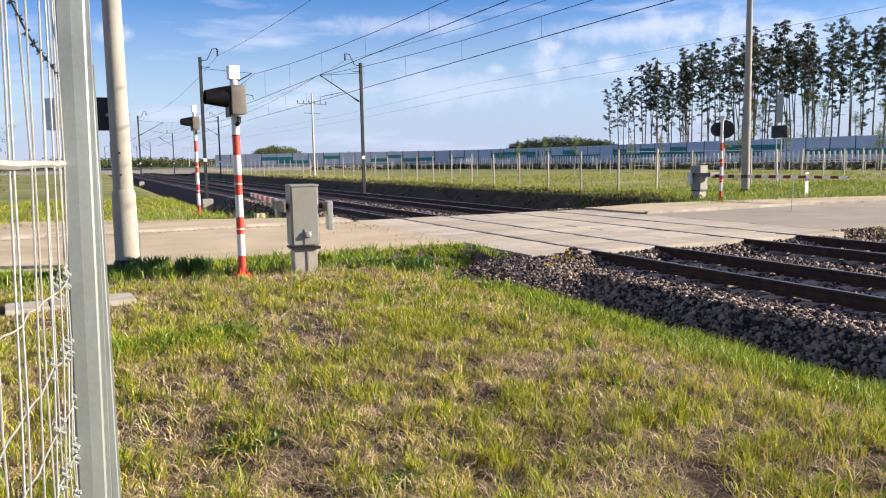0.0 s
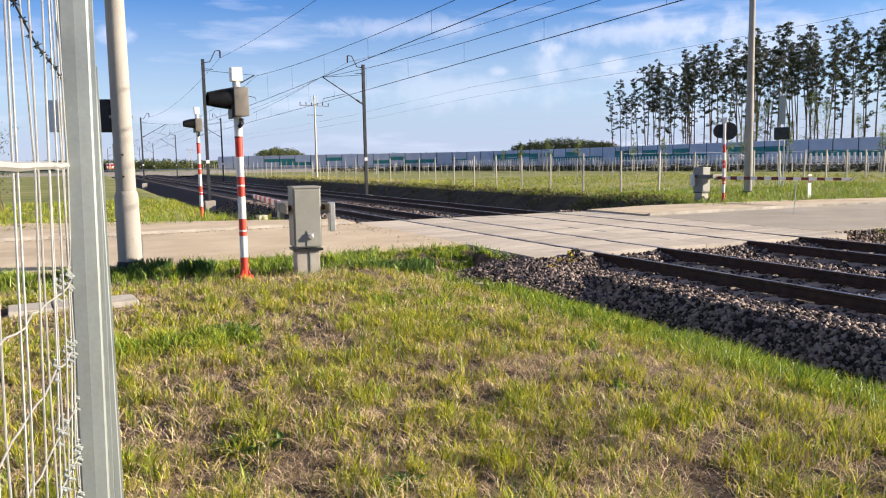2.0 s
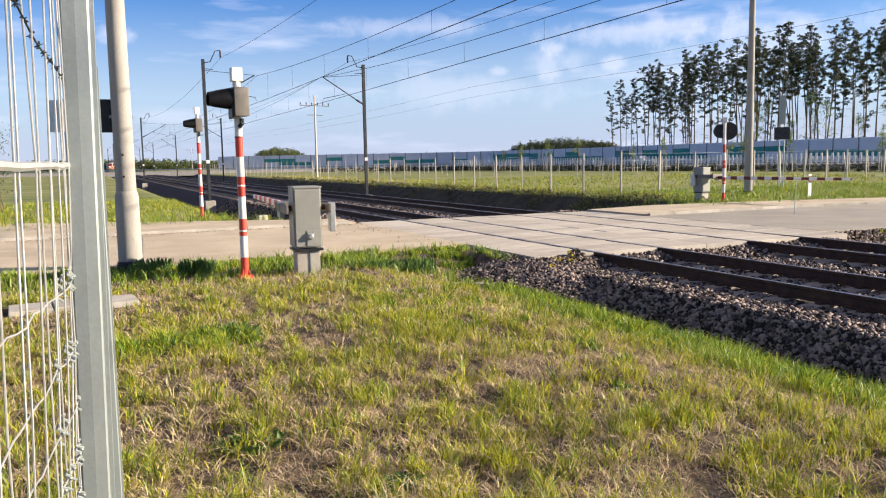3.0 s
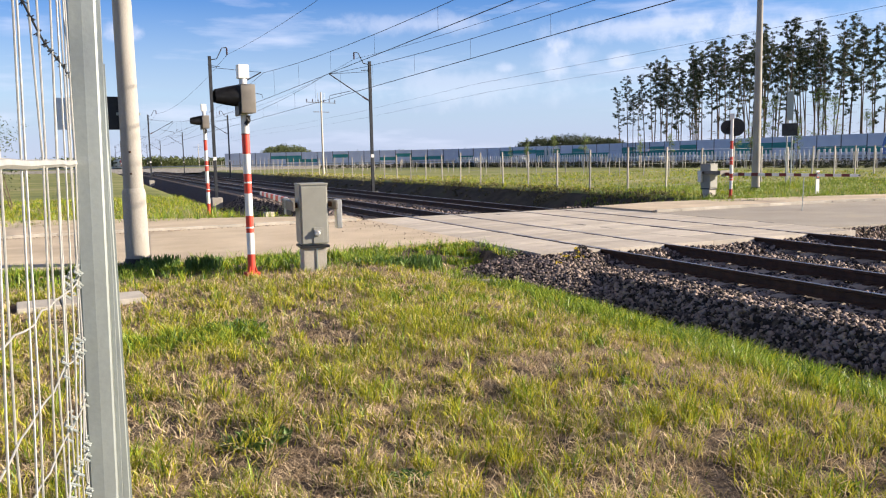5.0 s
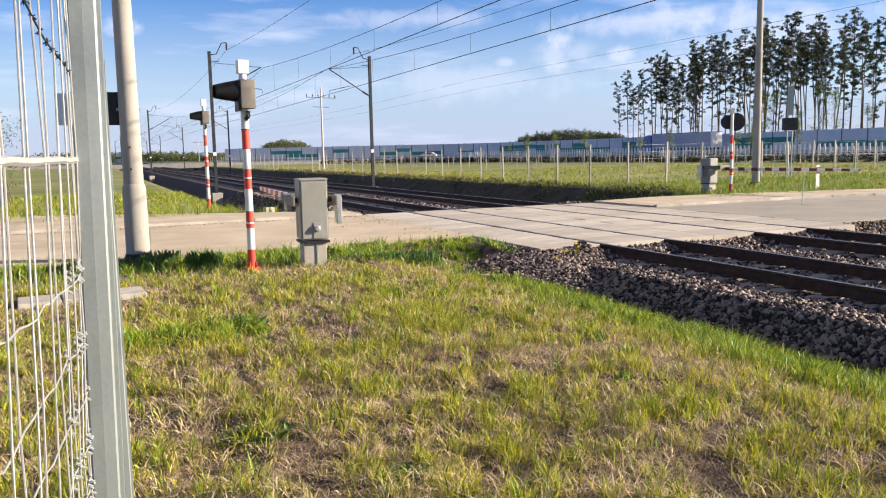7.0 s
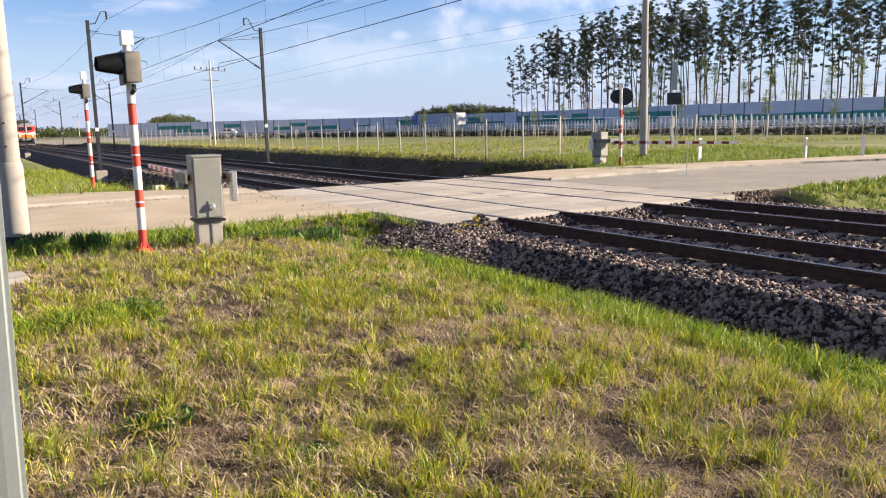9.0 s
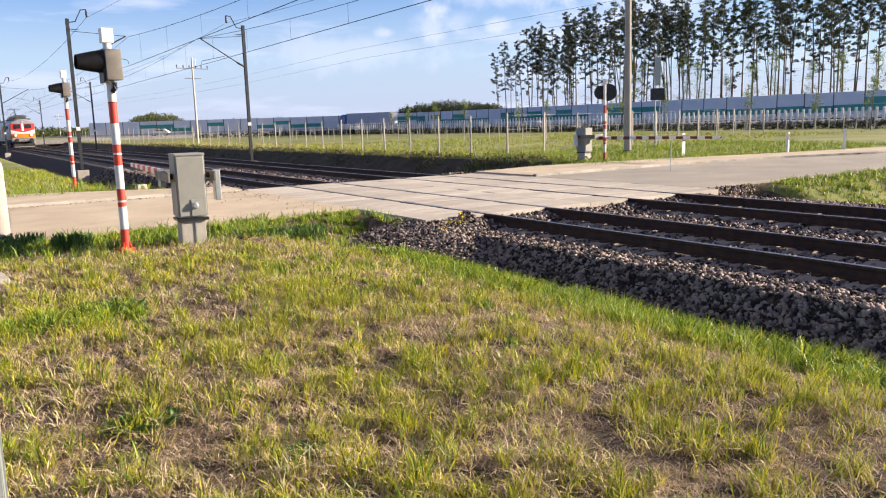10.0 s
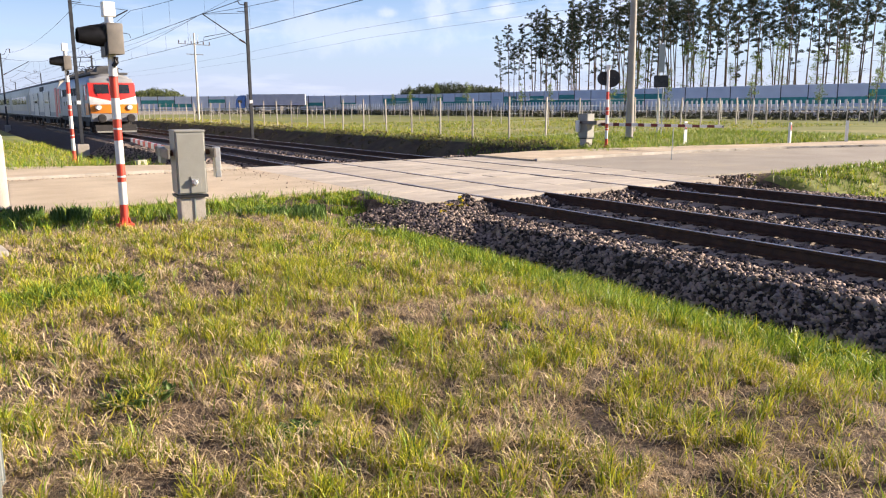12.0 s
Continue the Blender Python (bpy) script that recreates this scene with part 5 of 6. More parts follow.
def build_distance():
    rng = np.random.default_rng(17)

    def wood(name, label, a0, a1, dist, low, high, n, mat, size=0.8):
        cs, rs = [], []
        for i in range(n):
            a = radians(rng.uniform(min(a0, a1), max(a0, a1)))
            u = (math.degrees(a) - a0) / (a1 - a0)
            top = low + (high - low) * math.sin(math.pi * min(1, max(0, u))) ** 0.5 * rng.uniform(0.6, 1.0)
            r = dist * rng.uniform(0.97, 1.05)
            z = rng.uniform(0.3, 1) * top
            cs.append((r * math.sin(-a), r * math.cos(a), z))
            rs.append(rng.uniform(0.9, 1.7) * size * 1.5)
        v, f = leaf_cloud(rng, cs, rs, 28, size * 0.5)
        tagged(new(name, bulk(name, v, f, mat)), label, "woods", kind="stuff")
    wood("far_woods", "hazy line of far woods along the horizon", 8, -9.5, 420, 1.5, 5.2, 700, M["shrub"], 1.3)
    wood("far_grove", "small dark grove on the horizon", -10.9, -14.3, 330, 4.0, 8.6, 420, M["shrub"], 0.9)
    wood("far_wood_edge", "dark wood showing above the noise barrier", -29.2, -36.6, 300, 6.0, 9.0, 900, M["needles"], 0.8)
    wood("far_bushes", "scattered low bushes behind the noise barrier", -13, -30, 330, 2.0, 5.6, 260, M["shrub"], 0.8)
    # dark low hedge before the highway
    cs = [on_highway(30 + rng.uniform(-0.7, 0.7), s, rng.uniform(0.0, 0.72)) for s in np.arange(-40, 190, 0.1)]
    v, f = leaf_cloud(rng, cs, [0.36] * len(cs), 34, 0.12, 0.8)
    tagged(new("low_hedge", bulk("low_hedge", v, f, M["hedge"])), "low dark hedge along the field's far edge", "hedge", kind="stuff")
    cs, rs = [], []
    for y in np.arange(24.8, 110, 0.035):
        x = rng.uniform(21.0, 23.6)
        if noise.noise((x * 0.9, y * 0.55, 3)) + 0.5 * noise.noise((x * 2.7, y * 1.9, 8)) > 0.0 + 0.32 * (22.6 - x):
            cs.append((x, y, ground_z(x, y) + rng.uniform(0.0, 0.16)))
            rs.append(rng.uniform(0.08, 0.26))
    v, f = leaf_cloud(rng, cs, rs, 16, 0.06, 0.8)
    tagged(new("bank_weeds", bulk("bank_weeds", v, f, M["bankweed"])), "patchy brown weeds over the top of the ditch bank", "weeds", kind="stuff")
    # thicket beside the road, beyond the wire fence
    cs, rs = [], []
    for i in range(90):
        a = radians(rng.uniform(4.2, 14))
        r = rng.uniform(34, 40)
        cs.append((-r * math.sin(a), r * math.cos(a), rng.uniform(0.3, 3.9)))
        rs.append(rng.uniform(0.4, 0.8))
    bm = B()
    for i in range(40):
        a = radians(rng.uniform(4.5, 14))
        p = Vector((-37 * math.sin(a), 37 * math.cos(a), 0))
        bar(bm, p, p + Vector((rng.normal() * 0.8, rng.normal() * 0.8, rng.uniform(2, 4.2))), 0.03, 0.008, 4)
    b = thing("thicket", (0, 0, 0), 0, "thin brown roadside thicket coming into leaf", "bush")
    tagged(part("brushwood", bm, M["bark"], b), kind="stuff")
    v, f = leaf_cloud(rng, cs, rs, 40, 0.06)
    new("foliage", bulk("foliage", v, f, M["shrub"])).parent = b


build_distance()


def blades(rng, px, py, pz, height, width, lean):
    """Grass blades as bent strips: five corners and three triangles each."""
    n = len(px)
    a = rng.uniform(0, 2 * np.pi, n)
    side = np.stack([np.cos(a), np.sin(a), np.zeros(n)], 1) * (width / 2)[:, None]
    b = rng.uniform(0, 2 * np.pi, n)
    push = np.stack([np.cos(b), np.sin(b), np.zeros(n)], 1) * (lean * height)[:, None]
    up = np.zeros((n, 3))
    up[:, 2] = height
    base = np.stack([px, py, pz], 1)
    mid = base + up * 0.55 + push * 0.35
    tip = base + up * (1 - 0.25 * np.minimum(1, lean))[:, None] + push
    v = np.stack([base - side, base + side, mid - side * 0.75, mid + side * 0.75, tip], 1).reshape(-1, 3)
    t = np.array([[0, 1, 3], [0, 3, 2], [2, 3, 4]])
    tris = (t[None] + (np.arange(n) * 5)[:, None, None]).reshape(-1, 3)
    return v, tris


def turf_noise(x, y, s, k):
    return np.array([noise.noise((a * s, b * s, k)) for a, b in zip(x, y)])


def build_grass():
    rng = np.random.default_rng(21)
    green, dry, lush = [], [], []

    def sow(x0, x1, y0, y1, density, wide=1.0, tall=1.0, sector=True, lushness=0.0):
        n = int((x1 - x0) * (y1 - y0) * density)
        x, y = rng.uniform(x0, x1, n), rng.uniform(y0, y1, n)
        # blades stand in tufts
        k = max(1, n // 15)
        tx, ty = rng.uniform(x0, x1, k), rng.uniform(y0, y1, k)
        pick = rng.integers(0, k, n)
        tuft = rng.random(n) < 0.84
        x = np.where(tuft, tx[pick] + rng.normal(0, 0.03, n), x)
        y = np.where(tuft, ty[pick] + rng.normal(0, 0.03, n), y)
        az = np.degrees(np.arctan2(x, y))
        seen = (az < 66) & (az > -9) & (y > 0.9) if sector else np.ones(n, bool)
        seen &= ~((x > -1.1) & (x < 0.55) & (y > 10.65) & (y < 11.35))
        x, y, tuft = x[seen], y[seen], tuft[seen]
        z = np.array([ground_z(a, b) for a, b in zip(x, y)]) - 0.005
        patch = 0.4 * turf_noise(x, y, 0.8, 2.0) + 0.65 * turf_noise(x, y, 2.6, 7.0) + 0.7 * turf_noise(x, y, 6.5, 4.0) + 0.5 * turf_noise(x, y, 14.0, 5.0)
        fringe = np.clip((x - 5.0 + 0.5 * turf_noise(x, y, 1.1, 9.0)) / 1.0, 0, 1) * np.clip((16.0 - y) / 2, 0, 1) + np.clip((y - 12.2) / 1.2, 0, 1) * (y < 15.5)
        fringe = np.clip(lushness if lushness or x1 > 8 else fringe, 0, 1) * np.ones(len(x))
        bare = np.clip((x - 2.4) / 1.2, 0, 1) * np.clip((5.6 - y) / 1.2, 0, 1)
        keep = rng.random(len(x)) < np.clip(0.42 + 1.5 * patch - (0.25 if x1 < 8 else 0) * fringe - 0.36 * bare, 0.05, 1)
        x, y, z, patch, fringe = x[keep], y[keep], z[keep], patch[keep], fringe[keep]
        m = len(x)
        is_dry = rng.random(m) < np.clip(0.66 - 0.9 * patch - 0.42 * fringe - (0.22 if lushness else 0), 0.08, 0.9)
        h = (0.045 + 0.06 * np.clip(patch + 0.3, 0, 1) + 0.035 * fringe) * rng.uniform(0.45, 1.75, m) * tall
        w = rng.uniform(0.0038, 0.0088, m) * wide
        is_lush = ~is_dry & (rng.random(m) < 0.16 + 0.7 * fringe)
        plain = ~is_dry & ~is_lush
        for sel, store, hh, ln in ((plain, green, 1.0, 0.7), (is_lush, lush, 1.15, 0.45), (is_dry, dry, 0.9, 1.4)):
            if sel.any():
                store.append(blades(rng, x[sel], y[sel], z[sel], h[sel] * hh, w[sel], ln * rng.uniform(0.3, 1.4, sel.sum())))
    def mat(x0, x1, y0, y1, density, wide):
        """Dead blades that lie tangled on the soil."""
        n = int((x1 - x0) * (y1 - y0) * density)
        x, y = rng.uniform(x0, x1, n), rng.uniform(y0, y1, n)
        az = np.degrees(np.arctan2(x, y))
        lie = 0.6 * turf_noise(x, y, 1.9, 30.0) + 0.9 * turf_noise(x, y, 6.5, 31.0)
        keep = (az < 66) & (az > -9) & (rng.random(n) < np.clip(0.52 + 1.6 * lie - 0.42 * np.clip((x - 2.4) / 1.2, 0, 1) * np.clip((5.6 - y) / 1.2, 0, 1), 0.06, 1)) & ~((x > -1.1) & (x < 0.55) & (y > 10.65) & (y < 11.35))
        x, y = x[keep], y[keep]
        n = len(x)
        z = np.array([ground_z(a, b) for a, b in zip(x, y)]) + 0.004
        dry.append(blades(rng, x, y, z, rng.uniform(0.012, 0.045, n), rng.uniform(0.0022, 0.0042, n) * wide, rng.uniform(1.2, 4.0, n)))
    mat(-1.0, 5.7, 1.0, 4.5, 7500, 0.9)
    mat(-1.2, 5.7, 4.5, 8.0, 5000, 1.15)
    mat(-1.5, 5.6, 8.0, 13.5, 2400, 1.6)
    sow(-1.0, 6.2, 1.0, 4.5, 7000, 1.05, 1.2)
    sow(-1.2, 7.0, 4.5, 8.0, 5000, 1.25, 1.2)
    sow(-1.5, 6.95, 8.0, 12.0, 3000, 1.55, 1.15)
    sow(-2.5, 7.35, 12.0, 15.35, 1200, 1.8, 1.1)
    sow(17.9, 24.0, 6.0, 12.95, 900, 2.6, 1.1, lushness=0.8)
    sow(17.0, 19.0, 11.8, 13.0, 500, 2.6, 0.9, lushness=0.6)
    sow(-9.0, 7.0, -8.0, 0.9, 1000, 2.2, sector=False)
    sow(-9.0, -0.6, 0.9, 15.2, 800, 2.2, sector=False)
    sow(-6.0, 4.4, 25.5, 45, 420, 2.0, 1.5, lushness=0.35)
    sow(1.5, 6.0, 25.3, 27.5, 260, 2.2, 2.4, lushness=0.9)
    sow(22.9, 25.5, 26, 60, 300, 2.2, 1.7, lushness=0.3)
    sow(22.9, 30.0, 60, 120, 60, 3.2, 1.8)
    sow(20.0, 42.0, 21.5, 34.0, 320, 2.2, 1.3, lushness=0.85)
    sow(25.5, 60.0, 34.0, 70.0, 60, 3.0, 1.4, lushness=0.4)
    # tussocks along the ballast and the road's edge
    tx, ty, tn = [], [], []
    for _ in range(1150):
        kind = rng.random()
        tall = rng.uniform(0.09, 0.23)
        if kind < 0.66:
            cy = rng.uniform(1.0, 12.2)
            cx = 6.98 - abs(rng.normal(0, 0.5))
            tall = rng.uniform(0.11, 0.29)
        elif kind < 0.86:
            cx, cy = rng.uniform(-2.2, 7.2), 15.1 - abs(rng.normal(0, 0.7))
            tall = rng.uniform(0.05, 0.15)
        elif kind < 0.95:
            cx, cy = rng.uniform(-0.1, 1.45), 7.95 + rng.normal(0, 0.22)
            tall = rng.uniform(0.08, 0.18)
        else:
            cx, cy = rng.uniform(3.2, 5.2), 9.0 + rng.normal(0, 2.2)
            tall = rng.uniform(0.07, 0.15)
        n = int(rng.integers(25, 90))
        tx.append(cx + rng.normal(0, 0.045, n))
        ty.append(cy + rng.normal(0, 0.045, n))
        tn.append(np.full(n, tall))
    tx, ty, tn = np.concatenate(tx), np.concatenate(ty), np.concatenate(tn)
    tz = np.array([ground_z(a, b) for a, b in zip(tx, ty)]) - 0.005
    m = len(tx)
    pick = rng.random(m) < 0.72
    far = 1 + np.hypot(tx, ty) / 18
    for sel, store in ((pick, lush), (~pick, green)):
        store.append(blades(rng, tx[sel], ty[sel], tz[sel], tn[sel] * rng.uniform(0.5, 1.25, sel.sum()), rng.uniform(0.006, 0.012, sel.sum()) * far[sel], 0.6 * rng.uniform(0.15, 1.6, sel.sum())))
    for name, store, mat, label in (("grass", green, M["grass"], "patchy short yellow-green grass"), ("lush_grass", lush, M["lush"], "tall bright green grass along the ballast and road edge"),
                                    ("dry_grass", dry, M["straw"], "matted dry straw-coloured grass")):
        off, vs, ts = 0, [], []
        for v, t in store:
            vs.append(v)
            ts.append(t + off)
            off += len(v)
        tagged(new(name, bulk(name, np.concatenate(vs), np.concatenate(ts), mat)), label, "grass", kind="stuff")


build_grass()


def build_herb(x, y, size, tall=0.12):
    rng = np.random.default_rng(int(x * 100 + y * 37))
    h = thing("herb_patch", (x, y, ground_z(x, y)), 0, "dark green leafy weed growing in the turf", "weed", "weeds in the turf")
    v, f = [], []
    for i in range(260):
        a, r = rng.uniform(0, 2 * math.pi), size * math.sqrt(rng.random())
        c = Vector((r * math.cos(a), r * math.sin(a) * 0.8, 0))
        d = Vector((rng.normal(), rng.normal(), 0)).normalized()
        s = d.cross(Vector((0, 0, 1)))
        l, w, up = rng.uniform(0.03, 0.10), rng.uniform(0.006, 0.016), tall * rng.uniform(0.3, 1.1)
        n = len(v)
        v += [c, c + d * l * 0.5 + s * w + Vector((0, 0, up * 0.8)), c + d * l + Vector((0, 0, up)), c + d * l * 0.5 - s * w + Vector((0, 0, up * 0.8))]
        f += [(n, n + 1, n + 2), (n, n + 2, n + 3)]
    new("foliage", bulk("foliage", [p[:] for p in v], f, M["herb"])).parent = h


for hx, hy, hs, ht in ((1.2, 8.25, 0.36, 0.12), (0.8, 8.15, 0.22, 0.10), (0.84, 4.88, 0.2, 0.07), (1.45, 3.89, 0.1, 0.06), (1.6, 13.9, 0.3, 0.28), (5.2, 13.05, 0.48, 0.24), (4.5, 13.1, 0.45, 0.15), (5.6, 13.7, 0.35, 0.16), (0.5, 14.2, 0.4, 0.2), (0.95, 14.6, 0.35, 0.25)):
    build_herb(hx, hy, hs, ht)


def build_mustard(x, y, z):
    rng = np.random.default_rng(int(x * 100))
    h = thing("mustard_plant", (x, y, z), 0, "wild mustard with small yellow blossoms on the ballast", "flower", "yellow flowers on the ballast")
    bm = B()
    tips = []
    for i in range(9):
        a = rng.uniform(0, 2 * math.pi)
        tip = (0.14 * math.cos(a) * rng.random(), 0.14 * math.sin(a) * rng.random(), rng.uniform(0.18, 0.36))
        bar(bm, (0, 0, 0), tip, 0.004, 0.002, 4)
        tips.append(tip)
    part("stalk", bm, M["herb"], h)
    v, f = leaf_cloud(rng, tips, [0.03] * len(tips), 14, 0.018)
    new("blossom", bulk("blossom", v, f, M["blossom"])).parent = h


build_mustard(7.72, 12.15, -0.32)
build_mustard(7.98, 12.0, -0.25)
build_mustard(7.45, 11.9, -0.42)


# ---- trains and traffic ----
def ring_body(bm, sections):
    """Skin closed rings of equal count, one after another, with end caps."""
    rings = [[bm.verts.new(p) for p in s] for s in sections]
    n = len(rings[0])
    for a, b in zip(rings, rings[1:]):
        for i in range(n):
            bm.faces.new((a[i], a[(i + 1) % n], b[(i + 1) % n], b[i]))
    bm.faces.new(rings[0][::-1])
    bm.faces.new(rings[-1])
    bmesh.ops.recalc_face_normals(bm, faces=bm.faces[:])
    return bm


def bogie(parent, y, axles=2):
    g = part("bogie", box(B(), -1.15, 1.15, y - 1.9, y + 1.9, 0.45, 0.85, 0.05), M["livedark"], parent, "black bogie frame")
    for q in (-1.45, 1.45):
        for x in (-0.752, 0.752):
            part("wheel", turned(B(), [(0.62, -0.07), (0.62, 0.05), (0.56, 0.07)], 24), M["livedark"], g).matrix_basis = pose(x, y + q, 0.62, 0, 90, 0)
        for x in (-1.2, 1.2):
            part("axle_box", box(B(), x - 0.12, x + 0.12, y + q - 0.2, y + q + 0.2, 0.45, 0.8, 0.03), M["livedark"], g)


def build_locomotive():
    """Electric locomotive: its front face at y = 0, its body towards +y, the rails at z = 0."""
    l = thing("locomotive", (TRACKS[0], 150, 0), 0, "electric locomotive with orange, white and red front and silver sides", "locomotive")

    def section(y, w, z0, z1, bow=0.0):
        pts = [(-w, z0), (-w, 1.9), (-w * 0.985, 2.9), (-w * 0.93, z1 - 0.45), (-w * 0.72, z1 - 0.14), (-w * 0.3, z1), (w * 0.3, z1), (w * 0.72, z1 - 0.14), (w * 0.93, z1 - 0.45), (w * 0.985, 2.9), (w, 1.9), (w, z0)]
        return [(x, y + bow * max(0.0, (z - 2.1)) * 0.30 + 0.16 * (x / 1.5) ** 2, z) for x, z in pts]
    part("body", ring_body(B(), [section(0.10, 1.44, 1.12, 3.72, 1), section(0.55, 1.5, 1.12, 3.88, 0.6), section(1.5, 1.5, 1.12, 3.92), section(14.4, 1.5, 1.12, 3.92), section(15.9, 1.46, 1.12, 3.75)]), M["livegrey"], l, smooth=True)

    def face_y(x, z):
        return 0.08 + max(0.0, z - 2.1) * 0.30 + 0.16 * (x / 1.5) ** 2
    # front colours, each a curved skin set just before the body

    def skin(name, x0, x1, lo, hi, mat, lift, label=""):
        bm = B()
        n = 10
        rows = []
        for i in range(n + 1):
            x = x0 + (x1 - x0) * i / n
            a, b = lo(x), hi(x)
            rows.append([bm.verts.new((x, face_y(x, a + (b - a) * j / 4) - lift, a + (b - a) * j / 4)) for j in range(5)])
        for p, q in zip(rows, rows[1:]):
            for j in range(4):
                bm.faces.new((p[j], q[j], q[j + 1], p[j + 1]))
        r = bmesh.ops.extrude_face_region(bm, geom=bm.faces[:])
        bmesh.ops.translate(bm, verts=[g for g in r["geom"] if isinstance(g, bmesh.types.BMVert)], vec=(0, 0.03, 0))
        bmesh.ops.recalc_face_normals(bm, faces=bm.faces[:])
        return part(name, bm, mat, l, label, smooth=True)
    skin("orange_apron", -1.43, 1.43, lambda x: 1.36, lambda x: 1.92, M["orange"], 0.012, "orange lower front")
    skin("white_stripe", -1.43, 1.43, lambda x: 1.925, lambda x: 2.10 + 0.24 * abs(x), M["white"], 0.014, "white band across the front")
    skin("red_face", -1.42, 1.42, lambda x: 2.105 + 0.24 * abs(x), lambda x: 3.30, M["livered"], 0.012, "red window surround")
    skin("grey_brow", -1.30, 1.30, lambda x: 3.305, lambda x: 3.58, M["livegrey"], 0.012)
    skin("white_pillar", -0.13, 0.13, lambda x: 2.3, lambda x: 3.3, M["white"], 0.028)
    for s in (-1, 1):
        part("side_flash", box(B(), s * 1.5 - 0.008, s * 1.5 + 0.008, 0.35, 1.6, 1.25, 2.0, 0.004), M["orange"], l)
        part("side_flash", box(B(), s * 1.485 - 0.012, s * 1.485 + 0.012, 0.8, 1.5, 2.2, 3.2, 0.004), M["livered"], l)
        part("rear_flash", box(B(), s * 1.49 - 0.014, s * 1.49 + 0.014, 14.6, 15.7, 1.3, 3.2, 0.004), M["livered"], l, "red rear end of the side")
        w = skin("windscreen", s * 0.64 - 0.42, s * 0.64 + 0.42, lambda x: 2.62, lambda x: 3.2, M["glass"], 0.03, "dark windscreen")
        part("wiper", wire_line(B(), [(s * 0.62, 0.10, 2.55), (s * 0.78, 0.24, 3.0)], 0.012, 6), M["black"], w)
        hl = part("headlamp", turned(B(), [(0.19, 0), (0.19, 0.06), (0.15, 0.10)], 20), M["steel"], l, "round headlamp")
        hl.matrix_basis = pose(s * 0.95, 0.12, 1.72, 90, 0, 0)
        part("lamp_glass", turned(B(), [(0.12, 0), (0.10, 0.02), (0.02, 0.03)], 20), M["glow"], hl, "lit lamp glass").matrix_basis = pose(0, 0, 0.09)
        bf = part("buffer", wire_line(B(), [(s * 0.875, -0.5, 1.05), (s * 0.875, 0.15, 1.05)], 0.12, 14), M["livedark"], l)
        part("buffer_plate", turned(B(), [(0.27, 0), (0.27, 0.04), (0.2, 0.06)], 20), M["livedark"], bf).matrix_basis = pose(s * 0.875, -0.5, 1.05, 90, 0, 0)
        for y in (2.0, 13.7):
            part("cab_door", box(B(), s * 1.5 - 0.012, s * 1.5 + 0.012, y, y + 0.62, 1.3, 3.2, 0.004), M["livegrey"], l)
            part("cab_window", box(B(), s * 1.49 - 0.016, s * 1.49 + 0.016, y - 0.9, y - 0.3, 2.5, 3.1, 0.004), M["glass"], l)
            part("handrail", wire_line(B(), [(s * 1.54, y - 0.06, 1.2), (s * 1.54, y - 0.06, 2.6)], 0.02, 6), M["steel"], l)
        for i in range(6):
            part("grille", box(B(), s * 1.49 - 0.016, s * 1.49 + 0.016, 4.2 + i * 1.45, 5.2 + i * 1.45, 2.55, 3.05, 0.01), M["livedark"], l)
            part("round_port", turned(B(), [(0.16, -0.016), (0.16, 0.016)], 18), M["glass"], l).matrix_basis = pose(s * 1.5, 4.7 + i * 1.45, 2.05, 0, 90, 0)
    part("top_lamp", turned(B(), [(0.15, 0), (0.15, 0.08), (0.1, 0.1)], 18), M["steel"], l).matrix_basis = pose(0, 0.52, 3.5, 90, 0, 0)
    part("roof", box(B(), -1.15, 1.15, 0.95, 14.6, 3.84, 3.98, 0.04), M["roofgrey"], l)
    for i in range(9):
        y, w, up = 0.95 + 1.4 * i, (0.75, 0.45, 0.95)[i % 3], (0.34, 0.5, 0.26)[i % 3]
        part("roof_gear", box(B(), -w, w * 0.8, y, y + 0.9, 3.9, 3.96 + up, 0.05), M["roofgrey"], l)
    for x in (-0.85, -0.4, 0.1, 0.55, 0.9):
        part("roof_cable", wire_line(B(), [(x, 1.3 + 1.2 * i, 4.18 + 0.12 * ((i + int(x * 7)) % 3)) for i in range(11)], 0.025, 5), M["livedark"], l)
    for y in (1.2, 1.9, 2.6, 3.6, 4.6, 5.6, 6.6):
        part("roof_insulator", turned(B(), [(0.05, 0), (0.09, 0.05), (0.05, 0.1), (0.09, 0.16), (0.05, 0.24), (0.03, 0.34)], 10), M["insulator"], l).matrix_basis = pose(0.35, y, 3.96)
    for y0, up in ((3.4, 0.35), (12.2, 1.42)):
        pan = part("pantograph", wire_line(B(), [(-0.5, y0, 4.1), (-0.35, y0 + 1.3, 4.1 + up * 0.55), (0.35, y0 + 1.3, 4.1 + up * 0.55), (0.5, y0, 4.1)], 0.03, 6), M["mast"], l, "dark pantograph frame")
        part("upper_arm", wire_line(B(), [(0, y0 + 1.3, 4.1 + up * 0.55), (0, y0 + 0.1, 4.1 + up)], 0.025, 6), M["mast"], pan)
        part("contact_strip", wire_line(B(), [(-0.95, y0 + 0.1, 4.0 + up), (-0.6, y0 + 0.1, 4.12 + up), (0.6, y0 + 0.1, 4.12 + up), (0.95, y0 + 0.1, 4.0 + up)], 0.03, 6), M["livedark"], pan)
    part("buffer_beam", box(B(), -1.4, 1.4, 0.12, 0.5, 0.84, 1.35, 0.03), M["livegrey"], l)
    bm = B()
    extruded(bm, [(-0.32, 0.18), (-0.05, 0.18), (0.05, 0.62), (-0.15, 0.62)], "x", -1.25, 1.25)
